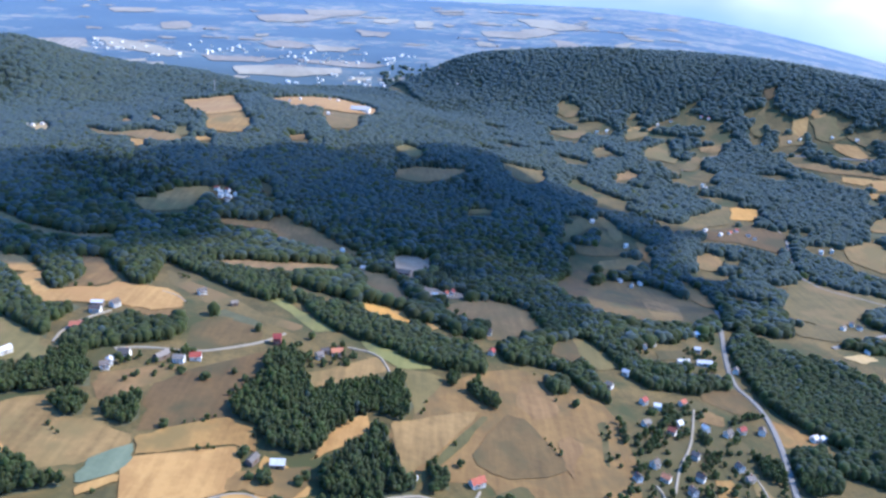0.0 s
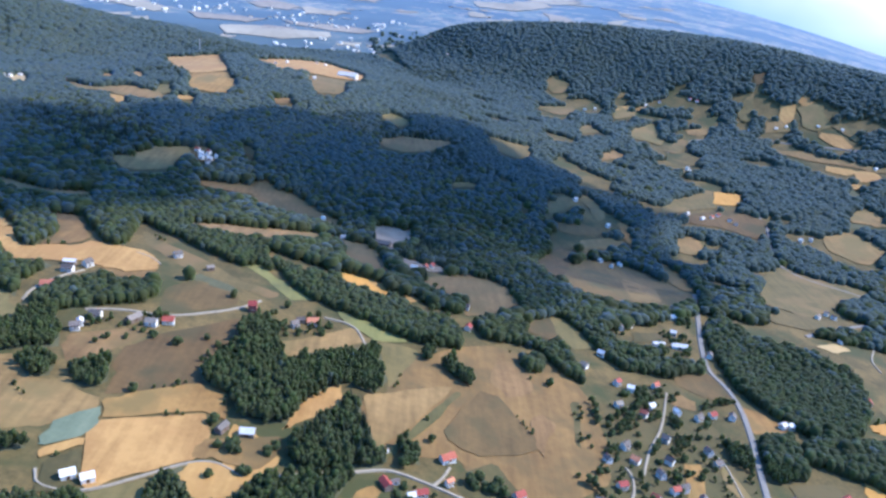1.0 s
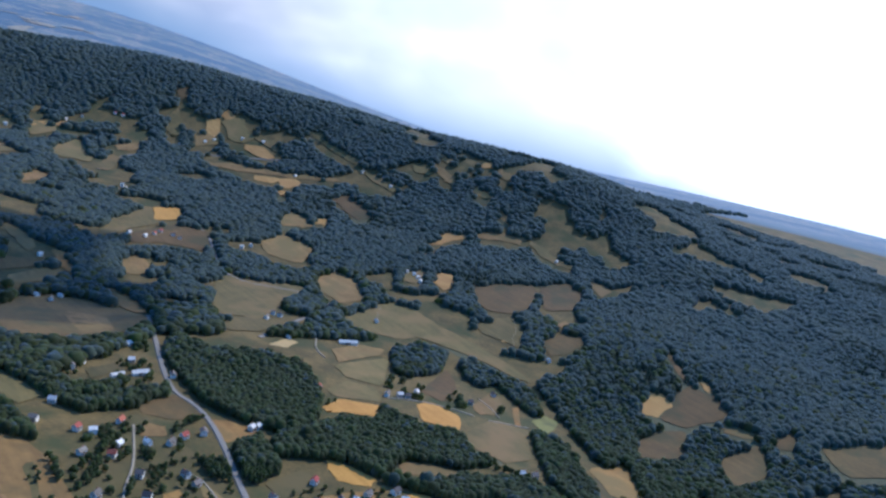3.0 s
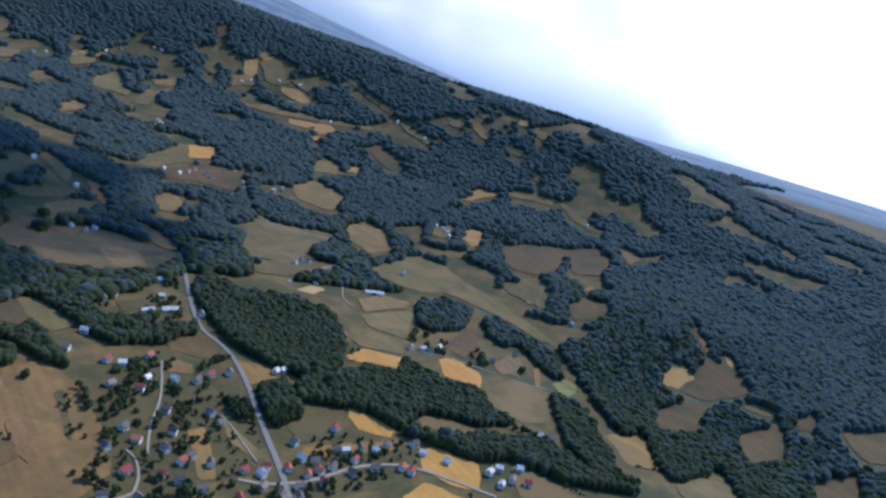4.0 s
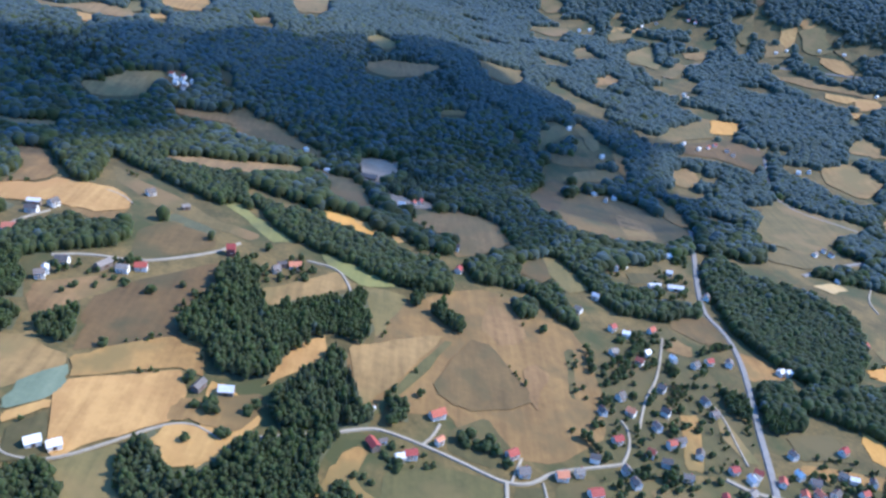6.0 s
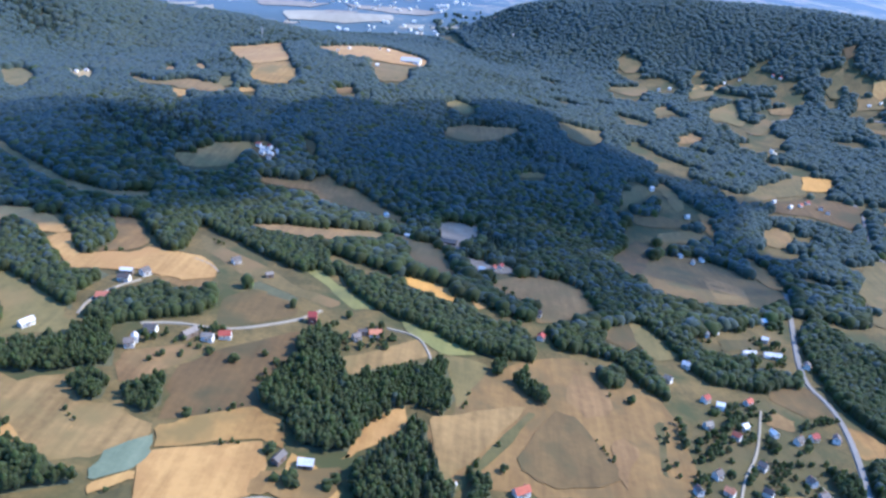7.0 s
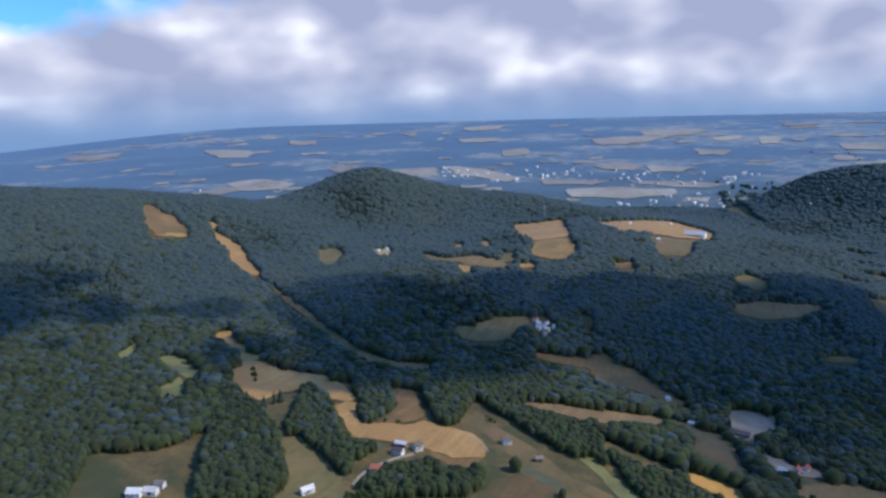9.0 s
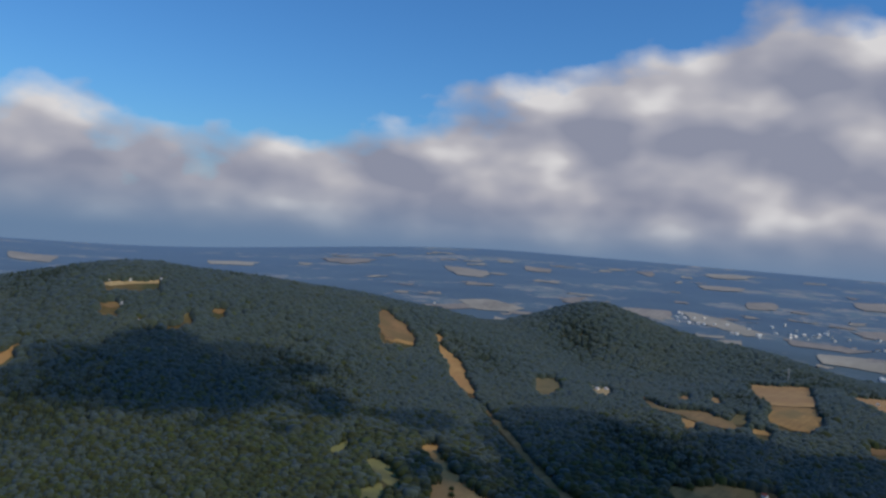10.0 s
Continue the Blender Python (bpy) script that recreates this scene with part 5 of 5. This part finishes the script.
house(571, 481, 'silver')
house(596, 474, 'silver')
house(421, 706, 'silver')
barn(500, 543, 'dark', 12, 9, 10, 'plaster')
# loose trees
tree(29, 703, 9)
tree(146, 736, 9)
tree(160, 706, 9)
tree(17, 529, 9)
tree(12, 521, 9)
tree(35, 562, 9)
tree(66, 516, 9)
tree(73, 521, 9)
tree(78, 513, 9)
tree(85, 511, 9)
tree(70, 512, 9)
tree(93, 510, 9)
tree(101, 498, 9)
tree(89, 520, 9)
tree(-140, 527, 9)
tree(-119, 502, 9)
tree(-114, 496, 9)
tree(-106, 474, 9)
tree(-102, 475, 9)
tree(-127, 464, 9)
tree(-93, 502, 9)
tree(-89, 510, 9)
tree(-118, 496, 9)
tree(-130, 499, 9)
tree(-223, 639, 8)
tree(-201, 633, 8)
tree(-179, 652, 8)
tree(-167, 643, 8)
tree(-139, 578, 8)
tree(-135, 578, 8)
tree(-211, 550, 8)
tree(-121, 750, 8)
scatter(33, 5.6, [(184, 618), (225, 677), (285, 761), (316, 771), (281, 654), (220, 540), (193, 534), (181, 576)])
scatter(30, 5.6, [(235, 573), (281, 654), (329, 686), (349, 615), (317, 537), (242, 523), (204, 516)])
scatter(24, 5.6, [(176, 504), (220, 519), (308, 528), (291, 486), (254, 480), (179, 473)])
scatter(27, 5.6, [(351, 550), (434, 571), (486, 533), (471, 502), (333, 485)])
scatter(16, 5.6, [(-1, 465), (6, 503), (48, 488), (43, 475)])
scatter(22, 6.4, [(-33, 418), (-30, 459), (-1, 465), (5, 430)])
scatter(16, 5.6, [(-303, 639), (-220, 682), (-202, 657), (-278, 599)])
scatter(16, 6.4, [(-140, 706), (-81, 746), (-66, 718), (-108, 678)])
scatter(22, 6.4, [(-39, 987), (59, 888), (94, 820), (45, 822), (-21, 909)])
scatter(16, 6.4, [(247, 952), (413, 1006), (358, 836), (280, 824)])
barn(-4, 532, 'silver', 6, 3, 40, 'plaster', 2.4)
barn(6, 498, 'grey', 7, 5, 20, 'plaster', 2.6)
hedge('low', [(281, 654), (267, 597), (256, 547)])
hedge('low', [(305, 613), (306, 576), (308, 546)])
hedge('low', [(237, 585), (251, 583), (265, 578)])
hedge('tall', [(203, 512), (234, 515), (267, 518)])
hedge('tall', [(164, 555), (179, 542), (188, 523)])
hedge('low', [(343, 614), (335, 574)])
hedge('tall', [(330, 718), (357, 735), (374, 741)])
hedge('tall', [(219, 637), (243, 673), (264, 721)])
hedge('low', [(350, 542), (370, 542), (366, 527)])
hedge('low', [(185, 498), (197, 471)])
hedge('tall', [(202, 684), (198, 642)])
hedge('tall', [(380, 549), (405, 540), (424, 528)])
hedge('tall', [(661, 557), (684, 519), (687, 483)])
cottage(229, 542, 'red')
cottage(252, 558, 'red')
cottage(323, 538, 'red')
cottage(357, 518, 'red')
cottage(417, 530, 'red')
cottage(465, 501, 'red')
cottage(260, 603, 'dark')
cottage(262, 564, 'dark')
cottage(275, 551, 'dark')
cottage(240, 533, 'dark')
cottage(176, 523, 'dark')
cottage(316, 496, 'dark')
cottage(325, 491, 'dark')
cottage(433, 547, 'dark')
cottage(314, 529)
cottage(363, 544)
cottage(448, 541)
cottage(415, 548)
cottage(269, 700)
cottage(297, 698)
cottage(254, 730)
cottage(499, 526)
cottage(281, 910, 'grey')
cottage(281, 889, 'grey')
cottage(264, 956, 'grey')
cottage(254, 956, 'grey')
barn(323, 860, 'silver', 20, 6, 5, 'plaster')
scatter(30, 5.5, [(235, 722), (309, 746), (288, 675), (216, 636)])
scatter(25, 5.5, [(396, 571), (500, 555), (475, 499), (367, 520)])


house(-383, 636, 'silver', 15, 9, 60)
house(-349, 702, 'orange', 17, 11, 10)
house(-342, 743, 'dark', 13, 10, 0)
house(-333, 762, 'dark', 11, 10, 60)
barn(-350, 759, 'silver', 17, 8, 0)
house(-259, 825, 'dark', 11, 9, 40)
house(-283, 657, 'dark', 14, 10, 0)
barn(-250, 662, 'grey', 17, 11, 60)
house(-233, 660, 'grey', 13, 9, 0)
house(-220, 669, 'red', 13, 10, 10)
house(-153, 727, 'red', 11, 10, 5, 'brick', 8.5)
house(-91, 726, 'orange', 15, 10, 10)
house(-107, 711, 'grey', 10, 8)
house(-290, 629, 'grey')
house(-288, 637, 'silver', 9, 7)
barn(-100, 724, 'dark', 10, 7, 20)
house(-184, 931, 'silver')
house(-129, 959, 'red')
house(-131, 915, 'grey')
house(-140, 851, 'grey')
barn(-217, 805, 'grey', 9, 7, 30)
house(-109, 942, 'grey')
house(-20, 969, 'red')
house(-15, 942, 'grey')
house(-4, 927, 'red')
house(11, 947, 'silver')
house(26, 964, 'red')
house(35, 978, 'red')
house(23, 868, 'grey')
house(42, 854, 'grey')
house(58, 848, 'silver')
house(76, 849, 'grey')
house(77, 795, 'red')
house(64, 860, 'dark')
barn(-37, 1059, 'grey', 32, 11, -15)
barn(-86, 1051, 'silver', 30, 6, -10, 'plaster')
house(-514, 563, 'silver', 15, 11, 20)
barn(-508, 570, 'silver', 14, 9, 15, 'plaster')
house(-504, 580, 'grey', 11, 8, 15)
house(-415, 441, 'silver', 12, 9, 10)
house(-416, 451, 'grey', 11, 8, 10)
barn(-477, 493, 'silver', 16, 6, 5, 'plaster')
house(656, 759, 'grey')
house(678, 757, 'silver')
house(689, 752, 'grey')
house(715, 764, 'silver')
house(793, 727, 'grey')
house(862, 745, 'grey')
house(688, 529, 'silver')
house(703, 521, 'grey')
house(554, 478, 'silver')
house(552, 457, 'silver')
house(572, 461, 'grey')
house(585, 450, 'red')
cottage(755, 2021, 'silver')
cottage(774, 2019, 'silver')
cottage(797, 2028, 'silver')
cottage(821, 2037, 'silver')
cottage(664, 1824, 'silver')
cottage(665, 1804, 'silver')
cottage(677, 1786, 'silver')
cottage(709, 1757, 'silver')
cottage(781, 1674, 'silver')
cottage(782, 1653, 'silver')
cottage(570, 1511, 'silver')
cottage(596, 1493, 'silver')
cottage(779, 1435, 'silver')
cottage(804, 1443, 'silver')
cottage(371, 1369, 'silver')
cottage(418, 1293, 'silver')
cottage(324, 1203, 'silver')
cottage(356, 1196, 'silver')
cottage(325, 1471, 'silver')
cottage(196, 2422, 'silver')
cottage(166, 1824, 'silver')
cottage(230, 1976, 'silver')
cottage(250, 2020, 'silver')
cottage(672, 2343, 'silver')
cottage(674, 2307, 'silver')
cottage(680, 2288, 'silver')
cottage(685, 2260, 'silver')
cottage(755, 2222, 'silver')
cottage(732, 2212, 'silver')
cottage(519, 2281, 'silver')
cottage(488, 2275, 'silver')
cottage(257, 2175, 'silver')
cottage(215, 2140, 'silver')
cottage(1022, 2115, 'silver')
cottage(993, 2112, 'silver')
cottage(1099, 2092, 'silver')
cottage(1139, 1843, 'silver')
cottage(1129, 1898, 'silver')
cottage(1277, 2007, 'silver')
cottage(-337, 1252, 'silver')
cottage(-330, 1265, 'silver')
cottage(-351, 1250, 'silver')
cottage(-450, 1311, 'silver')
cottage(-256, 1417, 'silver')
cottage(-133, 1132, 'silver')
cottage(118, 1452, 'silver')
cottage(459, 2379, 'silver')
cottage(395, 2350, 'silver')
cottage(1139, 2282, 'silver')
cottage(1148, 2056, 'silver')
cottage(640, 1526, 'red')
cottage(621, 1509, 'red')
cottage(809, 2319, 'red')
cottage(826, 2304, 'red')
cottage(-267, 1217, 'red')
cottage(205, 2029, 'red')
cottage(581, 2329, 'red')
cottage(665, 1487, 'grey')
cottage(658, 1504, 'grey')
cottage(338, 1180, 'grey')
cottage(394, 1225, 'grey')
cottage(135, 1465, 'grey')
cottage(-338, 1240, 'grey')
cottage(719, 2320, 'grey')
cottage(923, 2118, 'grey')
cottage(-855, 1615, 'silver')
cottage(-841, 1618, 'silver')
cottage(-834, 1645, 'silver')
cottage(-844, 1748, 'silver')
cottage(-815, 1715, 'silver')
cottage(-837, 1781, 'silver')
cottage(-681, 1581, 'silver')
cottage(-657, 1569, 'silver')
cottage(-620, 1647, 'silver')
cottage(-597, 1658, 'silver')
cottage(-701, 2157, 'silver')
cottage(-683, 2158, 'silver')
cottage(-657, 2173, 'silver')
cottage(-507, 2140, 'silver')
cottage(-379, 2038, 'silver')
cottage(-365, 2121, 'silver')
cottage(-304, 2266, 'silver')
cottage(-277, 2241, 'silver')
cottage(-169, 1987, 'silver')
cottage(-273, 1861, 'silver')
cottage(-254, 1861, 'silver')
cottage(-470, 1318, 'silver')
cottage(-355, 1264, 'silver')
cottage(-344, 1258, 'silver')
cottage(-271, 1420, 'silver')
cottage(-670, 1201, 'silver')
cottage(-2336, 2740, 'silver')
cottage(-345, 1274, 'red')
cottage(-716, 1600, 'red')
cottage(-364, 1275, 'red')
cottage(103, 2105, 'red')
cottage(1077, 1216, 'silver')
cottage(1072, 1197, 'silver')
cottage(1062, 1177, 'silver')
cottage(1068, 1232, 'silver')
cottage(1493, 1343, 'silver')
cottage(1496, 1333, 'silver')
cottage(1461, 1142, 'silver')
cottage(1323, 1786, 'silver')
cottage(1274, 1823, 'silver')
cottage(1192, 1869, 'silver')
cottage(1344, 1675, 'silver')
cottage(1063, 805, 'silver')
cottage(1591, 941, 'silver')
cottage(1337, 444, 'silver')
cottage(1369, 434, 'silver')
cottage(1485, 1529, 'silver')
cottage(1248, 1843, 'silver')
cottage(1138, 1904, 'silver')
cottage(660, 1085, 'grey')
cottage(698, 1104, 'grey')
cottage(666, 1073, 'grey')
cottage(634, 1062, 'grey')
cottage(697, 1019, 'red')
cottage(725, 1048, 'red')
cottage(724, 1017, 'red')
cottage(711, 985, 'red')
cottage(676, 994, 'red')
cottage(752, 1075, 'red')
cottage(626, 976, 'silver')
cottage(843, 1034, 'silver')
cottage(866, 922, 'silver')
cottage(866, 910, 'silver')
cottage(-1483, 774, 'silver')
cottage(-1475, 781, 'silver')
cottage(-1439, 825, 'silver')
cottage(-1375, 819, 'silver')
cottage(-1367, 822, 'silver')
cottage(-1350, 890, 'silver')
cottage(-1403, 589, 'silver')
cottage(-1398, 606, 'silver')
cottage(-1593, 842, 'silver')
cottage(-1595, 863, 'silver')
cottage(-1568, 871, 'silver')
cottage(-1585, 897, 'silver')
cottage(-1567, 910, 'silver')
cottage(-1579, 937, 'silver')
cottage(-1553, 941, 'silver')
cottage(-1529, 951, 'silver')
cottage(-1539, 976, 'silver')
cottage(-1540, 887, 'silver')
cottage(-1553, 851, 'silver')
cottage(-1506, 649, 'silver')
barn(-185, 2004, 'silver', 60, 24, -10, 'plaster', 7)
barn(722, 950, 'silver', 40, 8, -25, 'plaster')
mast(-621, 2206)
for x, y in [(-1414, 3473), (-1184, 3439), (-973, 3563), (-801, 3546), (-603, 3573), (-448, 3534), (-276, 3530), (-183, 3597), (-499, 3242), (-669, 2377), (-277, 3286), (33, 2886), (-266, 3169), (109, 2778)]:
    hamlet(x, y)
# bushes along some of the field borders
border_dice = random.Random(21)
for outline in list(OPEN):
    for (ax, ay), (bx, by) in zip(outline, outline[1:]):
        span = math.hypot(bx - ax, by - ay)
        if span < 22 or math.hypot(ax, ay) > 1150 or border_dice.random() > 0.1:
            continue
        k0, k1 = border_dice.uniform(0, 0.4), border_dice.uniform(0.6, 1.0)
        a, b = (ax + (bx - ax) * k0, ay + (by - ay) * k0), (ax + (bx - ax) * k1, ay + (by - ay) * k1)
        ends = np.array([a[0], (a[0] + b[0]) / 2, b[0]]), np.array([a[1], (a[1] + b[1]) / 2, b[1]])
        if not any(near_line(*ends, line, width * 0.5 + 6.0).any() for line, width in ROADS) and all(np.hypot(ends[0] - hx, ends[1] - hy).min() > r + 6 for hx, hy, r in HOUSES):
            hedge("low", [a, b])

# woods at the foot of the long hill
forest("mixed", [(-1500, 420), (-700, 330), (-520, 470), (-640, 640), (-1000, 900), (-1500, 700)])

# woods and copses of the slopes beyond the stream
forest('copse', [(132, 745), (158, 761), (157, 737), (138, 729)])
forest('copse', [(7, 548), (23, 545), (25, 527), (11, 527)])
forest('mixed', [(-156, 459), (-149, 471), (-136, 452), (-128, 433), (-106, 448), (-98, 460), (-127, 405), (-150, 398), (-162, 431)])
forest('mixed', [(-252, 406), (-226, 412), (-199, 421), (-182, 401), (-174, 388), (-236, 360)])
forest('leafy', [(820, 630), (836, 576), (781, 496), (751, 412), (690, 433), (717, 511), (758, 560)])
forest('leafy', [(499, 567), (557, 557), (612, 535), (683, 512), (690, 433), (729, 398), (641, 440), (599, 496), (552, 503), (522, 542)])
forest('leafy', [(333, 654), (363, 648), (344, 608), (328, 624)])
forest('leafy', [(385, 682), (417, 676), (401, 612), (363, 600), (359, 628)])
forest('leafy', [(425, 676), (504, 696), (617, 723), (640, 674), (712, 606), (686, 558), (613, 562), (561, 599), (503, 573), (485, 606), (458, 626), (416, 643)])
forest('leafy', [(445, 992), (473, 929), (537, 911), (585, 859), (551, 765), (507, 708), (456, 680), (436, 700), (414, 732), (395, 778), (393, 831), (403, 925)])
forest('copse', [(25, 713), (36, 721), (38, 709), (29, 701)])
forest('copse', [(134, 736), (154, 753), (157, 733), (141, 721)])
forest('copse', [(46, 698), (60, 705), (79, 682), (72, 666), (54, 682)])
forest('leafy', [(232, 808), (270, 797), (357, 818), (383, 849), (373, 796), (314, 778), (258, 775)])
forest('leafy', [(58, 1078), (140, 1107), (189, 1005), (224, 945), (250, 893), (264, 831), (315, 832), (300, 805), (239, 810), (206, 849), (182, 909), (142, 924), (96, 951)])
forest('leafy', [(81, 823), (144, 824), (192, 807), (203, 723), (186, 728), (157, 783), (97, 781)])
forest('leafy', [(-237, 774), (-220, 797), (-177, 769), (-177, 746), (-206, 749)])
forest('leafy', [(-163, 868), (-121, 849), (-78, 851), (-28, 834), (15, 804), (62, 788), (69, 743), (27, 734), (-17, 741), (-63, 766), (-99, 783), (-127, 810)])
forest('leafy', [(-445, 1001), (-354, 1063), (-274, 987), (-213, 943), (-175, 898), (-156, 838), (-193, 834), (-254, 870), (-340, 938), (-321, 835), (-338, 826), (-381, 886)])
forest('mixed', [(-111, 463), (-78, 482), (-27, 495), (-39, 459), (-34, 437), (-46, 414), (-113, 393), (-116, 432)])
forest('mixed', [(-81, 517), (-61, 550), (-41, 604), (-28, 591), (-15, 542), (0, 531), (-6, 513), (-40, 498), (-65, 485)])
forest('leafy', [(-177, 611), (-152, 644), (-155, 689), (-142, 715), (-124, 703), (-117, 665), (-100, 658), (-54, 689), (-15, 711), (-4, 658), (-18, 618), (-47, 624), (-63, 600), (-77, 572), (-85, 547), (-101, 540), (-122, 540), (-138, 569), (-164, 582)])
forest('leafy', [(-348, 665), (-338, 707), (-304, 742), (-266, 753), (-248, 736), (-254, 703), (-290, 679), (-315, 658)])
forest('copse', [(-268, 565), (-245, 593), (-234, 558), (-240, 544), (-256, 549)])
forest('copse', [(-309, 563), (-301, 581), (-281, 572), (-278, 552), (-292, 545)])
forest('leafy', [(-380, 589), (-358, 637), (-322, 660), (-303, 630), (-290, 597), (-314, 585), (-350, 568), (-369, 568)])
forest('leafy', [(-493, 907), (-503, 964), (-434, 909), (-396, 845), (-405, 812), (-403, 787), (-428, 802)])
forest('leafy', [(-466, 720), (-525, 841), (-514, 871), (-455, 810), (-412, 744), (-395, 766), (-364, 750), (-374, 704), (-363, 671), (-395, 695), (-436, 719)])
forest('mixed', [(-631, 824), (-542, 775), (-473, 718), (-438, 675), (-407, 639), (-403, 606), (-430, 591), (-392, 548), (-340, 509), (-305, 485), (-280, 479), (-252, 462), (-344, 408)])
forest('mixed', [(973, 751), (1079, 763), (1186, 803), (1361, 797), (1753, 729), (2407, 711), (1165, 195), (852, 373), (819, 418), (850, 520), (908, 633)])
forest('leafy', [(789, 917), (876, 927), (888, 887), (823, 833), (742, 819), (734, 845)])
forest('leafy', [(903, 867), (970, 883), (970, 817), (920, 771), (860, 777), (858, 813)])
forest('leafy', [(941, 960), (951, 908), (953, 821), (941, 732), (879, 655), (880, 706), (903, 782), (913, 865), (906, 924)])
forest('mixed', [(938, 1518), (1055, 1511), (1343, 1646), (1467, 1563), (1539, 1413), (1513, 1314), (1393, 1370), (1212, 1361), (1066, 1250), (978, 1249), (934, 1311)])
forest('mixed', [(1235, 1325), (1354, 1323), (1436, 1249), (1454, 1147), (1366, 1061), (1235, 1091), (1125, 1113), (1179, 1186), (1138, 1223)])
forest('mixed', [(883, 1857), (1026, 1813), (1035, 1702), (1168, 1701), (1074, 1542), (909, 1518), (796, 1549), (781, 1682)])
forest('leafy', [(1329, 1098), (1360, 953), (1541, 932), (1685, 861), (1373, 806), (1194, 811), (1258, 874)])
forest('mixed', [(1111, 2493), (1297, 2253), (1514, 1914), (1620, 1664), (1573, 1708), (1377, 1880), (1223, 2088), (1097, 2283)])

# woods and copses between the far meadows
forest("copses", [(250, 1150), (900, 950), (1400, 500), (2600, 600), (2700, 1500), (2300, 2200), (1300, 2350), (750, 2450), (150, 2300), (100, 1700)])
forest("closed", [(250, 2300), (750, 2450), (1300, 2350), (2300, 2200), (2700, 1500), (3300, 1500), (2700, 2600), (2000, 3000), (1500, 3400), (0, 3600), (-300, 3600), (0, 2500)])
forest("closed", [(150, 800), (430, 1000), (900, 950), (250, 1150), (100, 1700), (150, 2300), (250, 2300), (0, 2500), (-300, 3200), (-1500, 2950), (-2100, 2250), (-2500, 1500), (-2600, 700), (-1500, 420), (-800, 500), (-560, 640), (-500, 900), (-300, 950)])

# ---- the wood over all that lies open ----
for number, (kind, outline) in enumerate(FORESTS):
    grow(kind, outline, number)

cloud(-430, 1190, 740, 330, 15, 3)
cloud(160, 1340, 430, 500, 0, 4)
cloud(-1150, 800, 370, 220, 42, 5)
